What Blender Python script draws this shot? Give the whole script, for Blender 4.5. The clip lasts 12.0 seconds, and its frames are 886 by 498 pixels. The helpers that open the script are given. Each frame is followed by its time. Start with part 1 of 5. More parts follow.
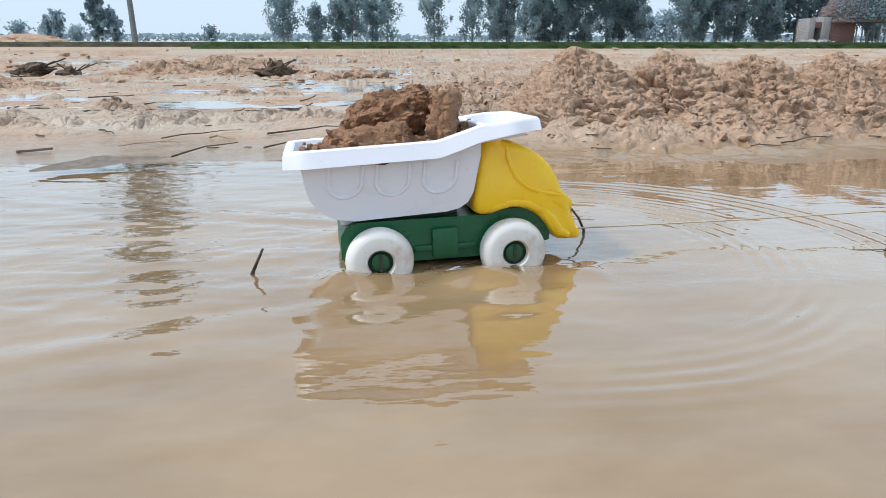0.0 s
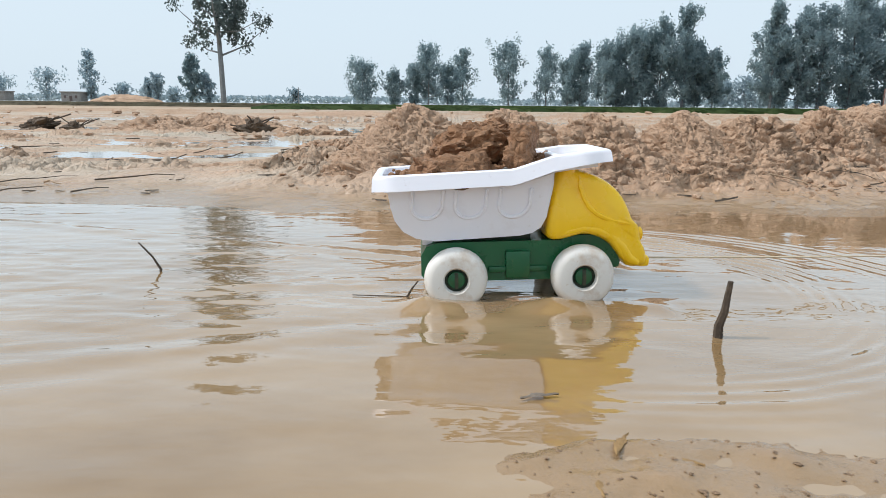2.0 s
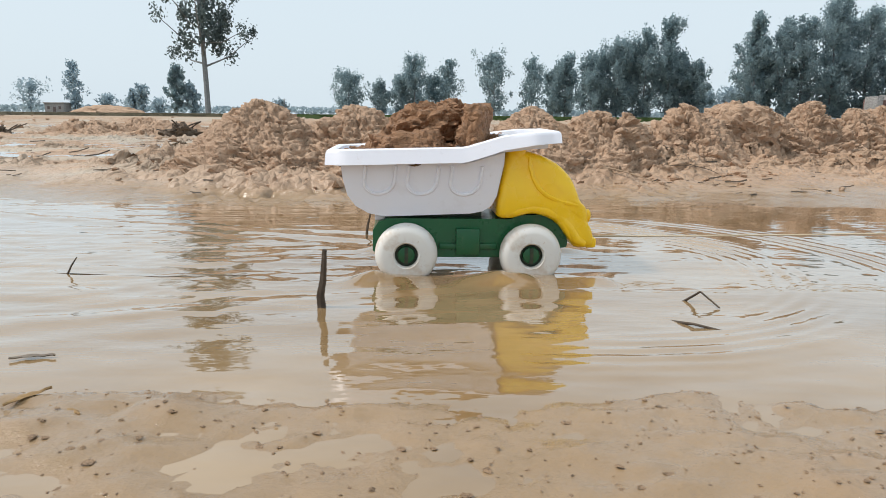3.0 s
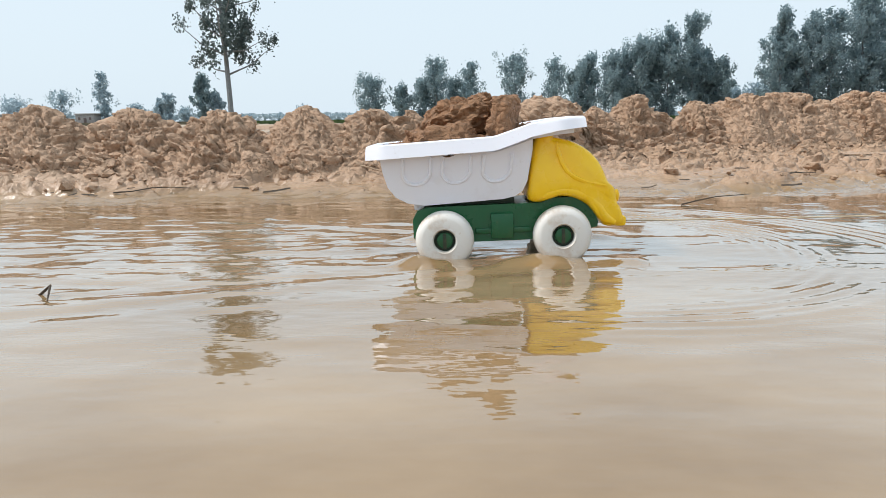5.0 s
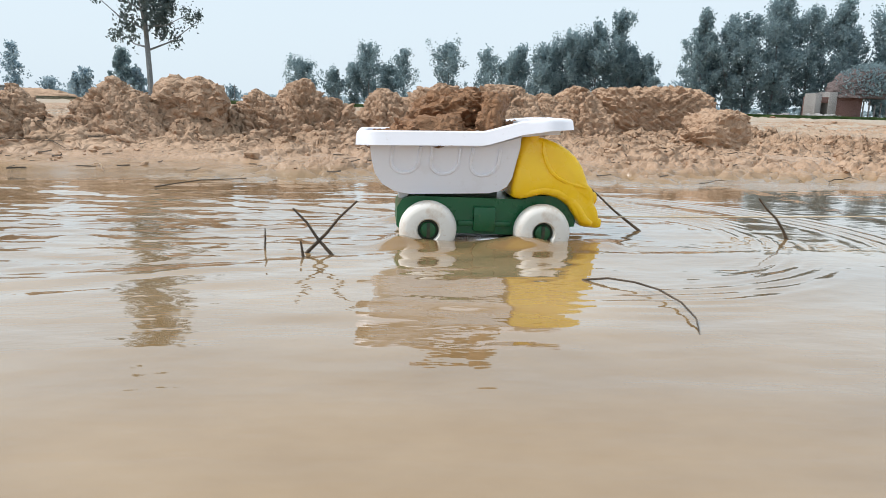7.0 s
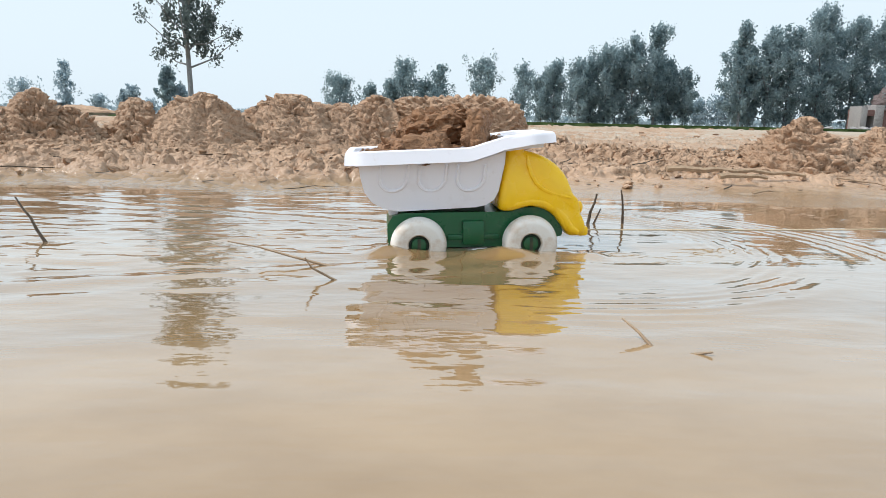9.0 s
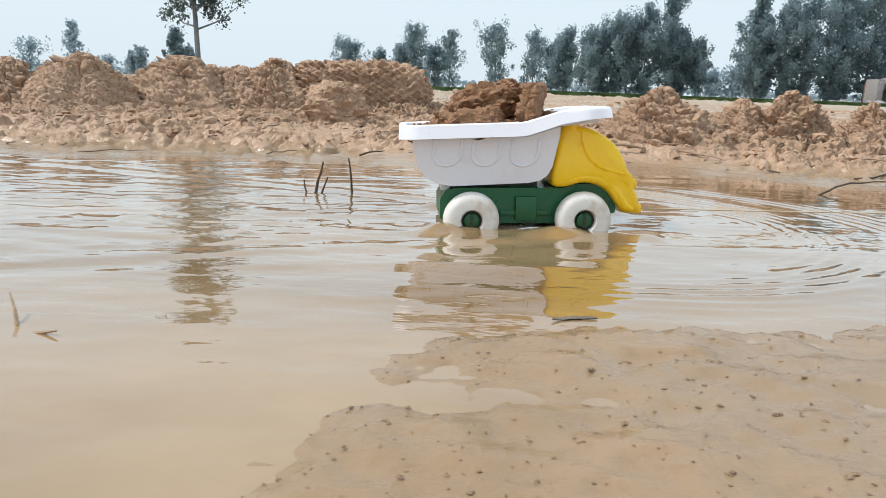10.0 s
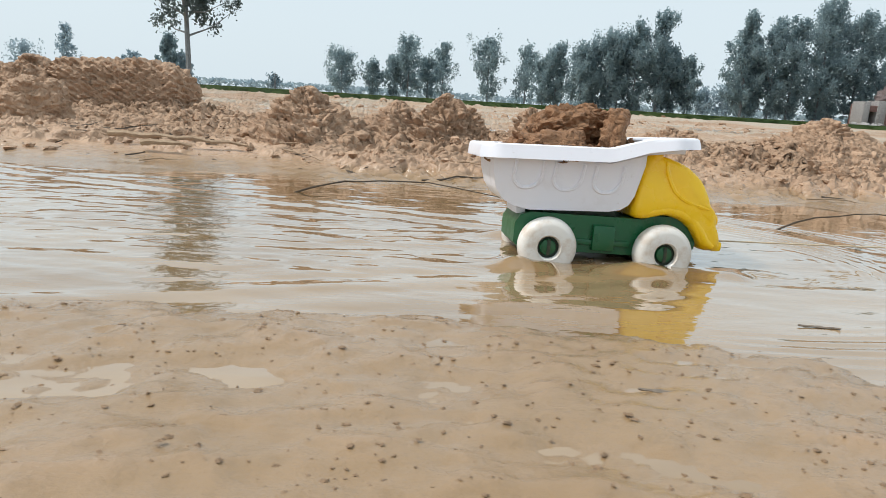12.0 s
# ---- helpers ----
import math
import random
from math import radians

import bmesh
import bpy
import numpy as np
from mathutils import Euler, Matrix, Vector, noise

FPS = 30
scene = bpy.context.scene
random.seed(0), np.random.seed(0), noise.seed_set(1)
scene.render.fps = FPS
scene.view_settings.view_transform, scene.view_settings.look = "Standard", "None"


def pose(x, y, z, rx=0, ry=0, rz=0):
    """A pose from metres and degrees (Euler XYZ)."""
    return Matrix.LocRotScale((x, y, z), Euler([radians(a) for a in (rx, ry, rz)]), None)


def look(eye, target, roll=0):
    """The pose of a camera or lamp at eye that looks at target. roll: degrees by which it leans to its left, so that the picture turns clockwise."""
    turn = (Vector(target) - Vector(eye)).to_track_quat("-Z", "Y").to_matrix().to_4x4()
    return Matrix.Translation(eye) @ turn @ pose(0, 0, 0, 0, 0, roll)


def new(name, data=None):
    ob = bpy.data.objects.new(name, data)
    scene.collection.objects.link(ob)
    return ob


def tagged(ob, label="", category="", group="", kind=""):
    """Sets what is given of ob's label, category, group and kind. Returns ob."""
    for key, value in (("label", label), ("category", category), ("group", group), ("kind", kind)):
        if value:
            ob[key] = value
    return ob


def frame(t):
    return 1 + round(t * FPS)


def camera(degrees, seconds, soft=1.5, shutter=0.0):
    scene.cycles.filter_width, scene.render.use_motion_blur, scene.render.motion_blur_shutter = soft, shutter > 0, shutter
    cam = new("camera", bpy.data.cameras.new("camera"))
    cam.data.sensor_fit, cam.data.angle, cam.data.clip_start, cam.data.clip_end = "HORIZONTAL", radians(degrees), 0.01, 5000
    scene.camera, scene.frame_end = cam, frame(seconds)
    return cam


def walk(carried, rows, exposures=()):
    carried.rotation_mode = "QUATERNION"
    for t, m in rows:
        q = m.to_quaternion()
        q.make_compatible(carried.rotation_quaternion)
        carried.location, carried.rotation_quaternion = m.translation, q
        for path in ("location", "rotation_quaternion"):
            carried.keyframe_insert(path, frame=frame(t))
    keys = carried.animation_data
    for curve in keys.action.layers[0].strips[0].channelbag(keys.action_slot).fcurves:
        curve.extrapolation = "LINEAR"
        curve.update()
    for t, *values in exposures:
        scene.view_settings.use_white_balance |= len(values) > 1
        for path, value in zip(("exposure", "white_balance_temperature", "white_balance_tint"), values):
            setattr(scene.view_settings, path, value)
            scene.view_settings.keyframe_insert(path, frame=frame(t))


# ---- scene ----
cam = camera(65.8, 12.0, soft=0.8, shutter=0.06)
walk(cam, [
    (0, pose(0.0000, 0.0573, 0.1929, 73.114, -0.042, -6.592)),
    (0.5, pose(0.1387, 0.0341, 0.1882, 72.803, 0.420, -2.687)),
    (1, pose(0.2384, 0.0363, 0.1861, 74.892, 2.072, -0.691)),
    (1.5, pose(0.3581, 0.0504, 0.1950, 77.114, 0.156, 0.014)),
    (2, pose(0.5196, 0.0082, 0.1800, 78.071, -0.572, -0.460)),
    (2.5, pose(0.6535, 0.0016, 0.1602, 78.266, -1.197, -0.720)),
    (2.7, pose(0.7224, 0.0000, 0.1554, 78.982, -0.632, -1.410)),
    (4.5, pose(1.2459, 0.0010, 0.1431, 78.468, 0.107, -1.263)),
    (5, pose(1.3807, -0.0049, 0.1413, 79.177, 0.691, 0.438)),
    (5.5, pose(1.5533, -0.0076, 0.1511, 78.638, -0.825, 0.056)),
    (6, pose(1.7055, 0.0008, 0.1506, 77.857, -1.589, -2.141)),
    (6.5, pose(1.8945, 0.0008, 0.1390, 77.738, -2.698, -3.442)),
    (7, pose(2.1000, -0.0101, 0.1358, 78.200, -1.466, -4.945)),
    (7.2, pose(2.1800, -0.0313, 0.1394, 78.756, -0.347, -5.227)),
    (8.8, pose(2.8597, -0.0296, 0.1425, 78.665, -1.887, -0.820)),
    (9, pose(2.9397, -0.0382, 0.1361, 79.331, -1.238, -1.769)),
    (9.5, pose(3.1280, -0.0127, 0.1300, 78.274, 0.410, -1.577)),
    (10, pose(3.3193, -0.0175, 0.1439, 76.640, -2.125, -0.883)),
    (10.5, pose(3.5277, 0.0100, 0.1438, 80.275, -3.187, 2.522)),
    (11, pose(3.7044, 0.0081, 0.1390, 79.702, -2.761, -0.440)),
    (11.5, pose(3.8978, 0.0192, 0.1462, 79.370, -3.235, 2.021)),
    (12, pose(4.1186, -0.0094, 0.1527, 77.622, -3.451, -1.312)),
], exposures=[(0, 0.02, 6000, 10), (1.5, 0.02, 6100, 10), (2.5, -0.05, 6600, 10), (4.5, 0.06, 6500, 10), (7, 0.07, 6500, 10), (8.8, 0.13, 6500, 10), (9, 0.13, 6500, 10), (9.5, 0.0, 6600, 10), (10.5, 0.12, 6500, 10), (11.1, -0.03, 6500, 10), (11.5, -0.06, 6500, 10), (12, -0.02, 6650, 9)])

# place and tilt of the toy truck: seconds, x, y, z, roll, pitch, yaw
TRUCK = [
    (0, 0.0673, 0.6741, -0.0186, -2.25, -1.26, 4.14),
    (0.5, 0.1488, 0.6611, -0.0111, -0.13, -1.97, -1.50),
    (1, 0.2995, 0.6540, -0.0083, -0.80, 1.01, -4.81),
    (1.5, 0.4583, 0.6706, -0.0067, -2.18, -0.69, -0.35),
    (2, 0.5971, 0.6775, -0.0069, -0.31, -1.67, 1.69),
    (2.5, 0.7187, 0.6789, -0.0044, -1.60, -0.11, 0.89),
    (2.7, 0.7767, 0.6813, -0.0068, 0.14, 0.42, 1.69),
    (4.5, 1.2891, 0.7305, -0.0101, 0.86, 0.41, 0.11),
    (5, 1.4367, 0.7266, -0.0070, -0.14, -2.00, -0.57),
    (5.5, 1.6356, 0.7241, -0.0139, 2.79, 1.17, 4.51),
    (6, 1.8119, 0.7416, -0.0140, 1.26, 0.13, -1.26),
    (6.5, 2.0077, 0.7266, -0.0203, 0.99, -1.17, 4.18),
    (7, 2.2061, 0.7293, -0.0185, -0.03, 1.06, 0.08),
    (7.2, 2.2858, 0.7256, -0.0209, 0.70, 0.03, 0.18),
    (8.8, 2.9169, 0.7261, -0.0205, 0.22, -0.17, 4.30),
    (9, 2.9956, 0.7235, -0.0208, 0.54, -1.33, 3.69),
    (9.5, 3.2183, 0.7370, -0.0157, 1.12, 2.39, 8.87),
    (10, 3.4226, 0.7377, -0.0193, -1.03, -1.71, 2.70),
    (10.5, 3.6355, 0.7344, -0.0170, -1.02, -0.45, 1.38),
    (11, 3.8496, 0.7309, -0.0125, -1.73, -1.31, -2.09),
    (11.5, 4.0559, 0.7210, -0.0142, -1.08, -2.74, -1.25),
    (12, 4.3016, 0.7041, -0.0169, -2.73, 1.31, 3.08),
]

# ---- world and light: a bright hazy overcast day ----
world = bpy.data.worlds.new("sky")
scene.world = world
world.use_nodes = True
wn, wl = world.node_tree.nodes, world.node_tree.links
wn.clear()
sky = wn.new("ShaderNodeTexSky")
sky.sky_type, sky.sun_disc = "NISHITA", False
sky.sun_elevation, sky.sun_rotation = radians(52), radians(265)
sky.air_density, sky.dust_density, sky.ozone_density = 1.0, 4.0, 1.5
sky_bg = wn.new("ShaderNodeBackground")
sky_bg.inputs["Strength"].default_value = 0.10
wl.new(sky.outputs[0], sky_bg.inputs["Color"])
veil = wn.new("ShaderNodeBackground")
veil.inputs["Color"].default_value = (0.77, 0.895, 0.985, 1)
veil.inputs["Strength"].default_value = 1.02
sky_mix = wn.new("ShaderNodeMixShader")
sky_mix.inputs[0].default_value = 0.88
wl.new(sky_bg.outputs[0], sky_mix.inputs[1])
wl.new(veil.outputs[0], sky_mix.inputs[2])
sky_out = wn.new("ShaderNodeOutputWorld")
wl.new(sky_mix.outputs[0], sky_out.inputs["Surface"])

sun_data = bpy.data.lights.new("sun", "SUN")
sun_data.energy, sun_data.angle, sun_data.color = 2.8, radians(5), (1.0, 0.96, 0.91)
sun = new("sun", sun_data)
sun.matrix_world = look((-4.4, -0.4, 5.6), (0, 0, 0))


# ---- materials ----
def material(name):
    m = bpy.data.materials.new(name)
    m.use_nodes = True
    return m, m.node_tree.nodes, m.node_tree.links, m.node_tree.nodes["Principled BSDF"]


def add_noise(n, l, scale, detail=6, rough=0.6, stretch=(1, 1, 1), coord="world"):
    """A noise texture in metres, by the world place or by the thing's own space."""
    if coord == "world":
        src = n.new("ShaderNodeNewGeometry").outputs["Position"]
    else:
        src = n.new("ShaderNodeTexCoord").outputs["Object"]
    mp = n.new("ShaderNodeMapping")
    mp.inputs["Scale"].default_value = stretch
    l.new(src, mp.inputs["Vector"])
    t = n.new("ShaderNodeTexNoise")
    t.inputs["Scale"].default_value = scale
    t.inputs["Detail"].default_value = detail
    t.inputs["Roughness"].default_value = rough
    l.new(mp.outputs[0], t.inputs["Vector"])
    return t.outputs["Fac"]


def ramp(n, l, fac, stops):
    r = n.new("ShaderNodeValToRGB")
    els = r.color_ramp.elements
    while len(els) < len(stops):
        els.new(0.5)
    for e, (p, col) in zip(els, stops):
        e.position = p
        e.color = (*col, 1) if len(col) == 3 else col
    l.new(fac, r.inputs[0])
    return r.outputs["Color"]


def mixed(n, l, fac, a, b, how="MIX"):
    m = n.new("ShaderNodeMix")
    m.data_type, m.blend_type = "RGBA", how
    for socket, v in ((m.inputs[0], fac), (m.inputs[6], a), (m.inputs[7], b)):
        if isinstance(v, (int, float)):
            socket.default_value = v
        elif isinstance(v, tuple):
            socket.default_value = (*v, 1)
        else:
            l.new(v, socket)
    return m.outputs[2]


def bumped(n, l, bsdf, heights):
    """heights: (socket, strength, distance) from coarse to fine."""
    prev = None
    for h, s, d in heights:
        b = n.new("ShaderNodeBump")
        b.inputs["Strength"].default_value, b.inputs["Distance"].default_value = s, d
        l.new(h, b.inputs["Height"])
        if prev:
            l.new(prev, b.inputs["Normal"])
        prev = b.outputs[0]
    l.new(prev, bsdf.inputs["Normal"])


def ranged(n, l, fac, lo, hi, a=0.3, b=0.7):
    r = n.new("ShaderNodeMapRange")
    r.inputs[1].default_value, r.inputs[2].default_value = a, b
    r.inputs[3].default_value, r.inputs[4].default_value = lo, hi
    l.new(fac, r.inputs[0])
    return r.outputs[0]


def clods(n, l, scale, coord):
    """Height of cracked, clodded soil: cells with narrow deep joints, warped so that none is regular."""
    if coord == "world":
        src = n.new("ShaderNodeNewGeometry").outputs["Position"]
    else:
        src = n.new("ShaderNodeTexCoord").outputs["Object"]
    warp = n.new("ShaderNodeTexNoise")
    warp.inputs["Scale"].default_value, warp.inputs["Detail"].default_value = scale * 0.6, 4
    l.new(src, warp.inputs["Vector"])
    push = n.new("ShaderNodeVectorMath")
    push.operation = "MULTIPLY_ADD"
    push.inputs[1].default_value = (1.6 / scale,) * 3
    l.new(warp.outputs["Color"], push.inputs[0])
    l.new(src, push.inputs[2])
    v = n.new("ShaderNodeTexVoronoi")
    v.feature = "DISTANCE_TO_EDGE"
    v.inputs["Scale"].default_value = scale
    l.new(push.outputs[0], v.inputs["Vector"])
    return ranged(n, l, v.outputs["Distance"], 0.0, 1.0, 0.0, 0.28)


def mud_material(name, light, mid, dark, coord="world", wet=False, fine=1.0):
    m, n, l, p = material(name)
    big = add_noise(n, l, 3.5, 5, 0.6, coord=coord)
    grain = add_noise(n, l, 60 * fine, 8, 0.7, coord=coord)
    speck = add_noise(n, l, 260 * fine, 4, 0.7, coord=coord)
    col = ramp(n, l, big, [(0.3, mid), (0.7, light)])
    col = mixed(n, l, ranged(n, l, grain, 0, 0.75, 0.50, 0.30), col, dark)
    col = mixed(n, l, ranged(n, l, speck, 0, 0.5, 0.38, 0.25), col, tuple(v * 0.5 for v in dark))
    l.new(col, p.inputs["Base Color"])
    if wet:
        l.new(ranged(n, l, big, 0.16, 0.5, 0.4, 0.65), p.inputs["Roughness"])
        p.inputs["Specular IOR Level"].default_value = 0.5
    else:
        l.new(ranged(n, l, grain, 0.55, 0.9), p.inputs["Roughness"])
        p.inputs["Specular IOR Level"].default_value = 0.35
    mid = add_noise(n, l, 24 * fine, 4, 0.6, (1, 1, 1.8), coord)
    bumped(n, l, p, [(clods(n, l, 48 * fine, coord), 0.65, 0.006 / fine), (mid, 0.7, 0.011 / fine), (grain, 0.7, 0.006 / fine), (speck, 0.5, 0.002 / fine)])
    return m


def ground_material():
    """One sheet of soil: crumbly tan mud, wet and smooth low down at the water, sandy and scrubby far out."""
    m, n, l, p = material("soil")
    geo = n.new("ShaderNodeNewGeometry")
    xyz = n.new("ShaderNodeSeparateXYZ")
    l.new(geo.outputs["Position"], xyz.inputs[0])
    big = add_noise(n, l, 2.6, 5, 0.6)
    grain = add_noise(n, l, 55, 8, 0.7)
    speck = add_noise(n, l, 240, 4, 0.7)
    col = ramp(n, l, big, [(0.3, (0.38, 0.248, 0.162)), (0.7, (0.53, 0.36, 0.245))])
    col = mixed(n, l, ranged(n, l, grain, 0, 0.7, 0.48, 0.30), col, (0.19, 0.115, 0.065))
    mottle = add_noise(n, l, 13, 5, 0.65, (0.8, 1.3, 1))
    col = mixed(n, l, ranged(n, l, mottle, 0, 0.42, 0.50, 0.34), col, (0.24, 0.15, 0.085))
    col = mixed(n, l, ranged(n, l, speck, 0, 0.45, 0.38, 0.25), col, (0.08, 0.05, 0.03))
    # grey silt dried on the flats behind
    flats = n.new("ShaderNodeMapRange")
    flats.inputs[1].default_value, flats.inputs[2].default_value = 2.6, 4.5
    l.new(xyz.outputs[1], flats.inputs[0])
    silt = add_noise(n, l, 1.4, 6, 0.65, (0.5, 1.6, 1))
    silt_f = n.new("ShaderNodeMath")
    silt_f.operation = "MULTIPLY"
    west = n.new("ShaderNodeMapRange")
    west.inputs[1].default_value, west.inputs[2].default_value = 0.75, 0.05
    l.new(xyz.outputs[0], west.inputs[0])
    inland = n.new("ShaderNodeMapRange")
    inland.inputs[1].default_value, inland.inputs[2].default_value = 1.22, 1.40
    l.new(xyz.outputs[1], inland.inputs[0])
    pale = n.new("ShaderNodeMath")
    pale.operation = "MULTIPLY"
    l.new(west.outputs[0], pale.inputs[0])
    l.new(inland.outputs[0], pale.inputs[1])
    where = n.new("ShaderNodeMath")
    where.operation = "MAXIMUM"
    l.new(flats.outputs[0], where.inputs[0])
    l.new(pale.outputs[0], where.inputs[1])
    l.new(where.outputs[0], silt_f.inputs[0])
    l.new(ranged(n, l, silt, 0, 0.8, 0.46, 0.60), silt_f.inputs[1])
    col = mixed(n, l, silt_f.outputs[0], col, (0.47, 0.42, 0.345))
    # dry sandy field far out
    far = n.new("ShaderNodeMapRange")
    far.inputs[1].default_value, far.inputs[2].default_value = 8.0, 9.0
    l.new(xyz.outputs[1], far.inputs[0])
    sand = ramp(n, l, add_noise(n, l, 0.35, 6, 0.6, (0.15, 1, 1)), [(0.35, (0.40, 0.28, 0.19)), (0.65, (0.52, 0.40, 0.28))])
    col = mixed(n, l, far.outputs[0], col, sand)
    plain = n.new("ShaderNodeMapRange")
    plain.inputs[1].default_value, plain.inputs[2].default_value = 30, 60
    l.new(xyz.outputs[1], plain.inputs[0])
    green = ramp(n, l, add_noise(n, l, 0.03, 6, 0.6, (0.3, 1, 1)), [(0.35, (0.07, 0.11, 0.04)), (0.65, (0.20, 0.19, 0.10))])
    col = mixed(n, l, plain.outputs[0], col, green)
    # soaked soil is darker
    soak = n.new("ShaderNodeMapRange")
    soak.inputs[1].default_value, soak.inputs[2].default_value = 0.005, 0.022
    soak.inputs[3].default_value, soak.inputs[4].default_value = 0.75, 0.0
    l.new(xyz.outputs[2], soak.inputs[0])
    col = mixed(n, l, soak.outputs[0], col, (0.27, 0.175, 0.083))
    l.new(col, p.inputs["Base Color"])
    damp = n.new("ShaderNodeMapRange")
    damp.inputs[1].default_value, damp.inputs[2].default_value = 0.004, 0.05
    damp.inputs[3].default_value, damp.inputs[4].default_value = 0.13, 0.75
    l.new(xyz.outputs[2], damp.inputs[0])
    l.new(damp.outputs[0], p.inputs["Roughness"])
    p.inputs["Specular IOR Level"].default_value = 0.4
    # a film of water stands on the lowest mud
    film = n.new("ShaderNodeMapRange")
    film.inputs[1].default_value, film.inputs[2].default_value = 0.003, 0.016
    film.inputs[3].default_value, film.inputs[4].default_value = 0.5, 0.0
    l.new(xyz.outputs[2], film.inputs[0])
    l.new(film.outputs[0], p.inputs["Coat Weight"])
    p.inputs["Coat Roughness"].default_value = 0.18
    rise = n.new("ShaderNodeMapRange")
    rise.inputs[1].default_value, rise.inputs[2].default_value = 0.005, 0.05
    rise.inputs[3].default_value = 0.0
    l.new(xyz.outputs[2], rise.inputs[0])
    mid = add_noise(n, l, 26, 4, 0.6)
    lift = n.new("ShaderNodeMath")
    lift.operation = "MULTIPLY"
    both = n.new("ShaderNodeMath")
    both.operation = "ADD"
    l.new(mid, both.inputs[0])
    l.new(clods(n, l, 44, "world"), both.inputs[1])
    l.new(both.outputs[0], lift.inputs[0])
    l.new(rise.outputs[0], lift.inputs[1])
    bumped(n, l, p, [(lift.outputs[0], 0.65, 0.008), (grain, 0.5, 0.0035), (speck, 0.4, 0.001)])
    return m


def water_material():
    """Turbid brown puddle water: the silt in it scatters, the surface mirrors the sky."""
    m, n, l, p = material("muddy_water")
    big = add_noise(n, l, 3.2, 5, 0.6, (1, 1.6, 1))
    l.new(ramp(n, l, big, [(0.32, (0.235, 0.142, 0.060)), (0.68, (0.375, 0.255, 0.140))]), p.inputs["Base Color"])
    p.inputs["Roughness"].default_value = 0.02
    p.inputs["IOR"].default_value = 1.45
    p.inputs["Specular IOR Level"].default_value = 0.6
    p.inputs["Coat Weight"].default_value = 1.0
    p.inputs["Coat IOR"].default_value = 1.45
    p.inputs["Coat Roughness"].default_value = 0.015
    swell = add_noise(n, l, 13, 4, 0.55, (0.75, 1.5, 1))
    fine = add_noise(n, l, 60, 2, 0.5, (0.35, 1.2, 1))
    bumped(n, l, p, [(swell, 0.2, 0.005), (fine, 0.11, 0.0012)])
    l.new(p.inputs["Normal"].links[0].from_socket, p.inputs["Coat Normal"])
    return m


def plastic(name, col, dirt=(0.30, 0.20, 0.11), rough=0.32, amount=0.35, stain=(0.56, 0.78)):
    m, n, l, p = material(name)
    blot = add_noise(n, l, 28, 6, 0.65, coord="object")
    spots = add_noise(n, l, 150, 4, 0.6, coord="object")
    c = mixed(n, l, ranged(n, l, blot, 0, amount, stain[0], stain[1]), col, dirt)
    c = mixed(n, l, ranged(n, l, spots, 0, amount, 0.66, 0.74), c, dirt)
    l.new(c, p.inputs["Base Color"])
    l.new(ranged(n, l, blot, rough - 0.06, rough + 0.22), p.inputs["Roughness"])
    bumped(n, l, p, [(blot, 0.06, 0.002), (spots, 0.04, 0.0005)])
    return m


def bark(name, a, b, scale=40):
    m, n, l, p = material(name)
    g = add_noise(n, l, scale, 6, 0.7, coord="object")
    l.new(ramp(n, l, g, [(0.3, a), (0.7, b)]), p.inputs["Base Color"])
    p.inputs["Roughness"].default_value = 0.8
    bumped(n, l, p, [(g, 0.5, 0.3 / scale)])
    return m


def leafage(name, a, b):
    m, n, l, p = material(name)
    isl = n.new("ShaderNodeNewGeometry").outputs["Random Per Island"]
    l.new(ramp(n, l, isl, [(0.0, a), (1.0, b)]), p.inputs["Base Color"])
    p.inputs["Roughness"].default_value = 0.6
    # thin leaves let some light through
    thin = n.new("ShaderNodeBsdfTranslucent")
    l.new(p.inputs["Base Color"].links[0].from_socket, thin.inputs["Color"])
    both = n.new("ShaderNodeMixShader")
    both.inputs[0].default_value = 0.6
    l.new(p.outputs[0], both.inputs[1])
    l.new(thin.outputs[0], both.inputs[2])
    l.new(both.outputs[0], n["Material Output"].inputs["Surface"])
    return m


SOIL = ground_material()
MUD = mud_material("clod_mud", (0.55, 0.372, 0.255), (0.41, 0.27, 0.178), (0.22, 0.135, 0.08), coord="object")
LOAD = mud_material("load_soil", (0.37, 0.205, 0.112), (0.25, 0.132, 0.07), (0.09, 0.048, 0.026), coord="object", fine=2.0)
DARKMUD = mud_material("dark_mud", (0.17, 0.12, 0.08), (0.10, 0.07, 0.05), (0.05, 0.035, 0.025), coord="object")
WETCLOD = mud_material("wet_clod_mud", (0.30, 0.195, 0.12), (0.21, 0.135, 0.085), (0.10, 0.065, 0.042), coord="object")
SPECK = mud_material("speck_mud", (0.31, 0.20, 0.12), (0.24, 0.155, 0.092), (0.16, 0.10, 0.06), coord="object", fine=3.0)
WATER = water_material()
WHITE = plastic("white_plastic", (0.82, 0.83, 0.90), amount=0.15)
TYRE = plastic("tyre_plastic", (0.77, 0.75, 0.71), dirt=(0.42, 0.25, 0.11), rough=0.4, amount=0.55, stain=(0.50, 0.66))
GREEN = plastic("green_plastic", (0.006, 0.10, 0.035), rough=0.25, amount=0.2)
HUB = plastic("hub_plastic", (0.010, 0.105, 0.036), dirt=(0.10, 0.07, 0.04), rough=0.35, amount=0.6)
YELLOW = plastic("yellow_plastic", (0.98, 0.60, 0.010), rough=0.2, amount=0.12)
# near-black colour stands in for shade in gaps, wheel holes and hub slots
GAP_SHADE = plastic("shaded_plastic", (0.02, 0.035, 0.02), rough=0.5, amount=0.4)
STICK = bark("wet_twig", (0.035, 0.025, 0.018), (0.11, 0.08, 0.055), 90)
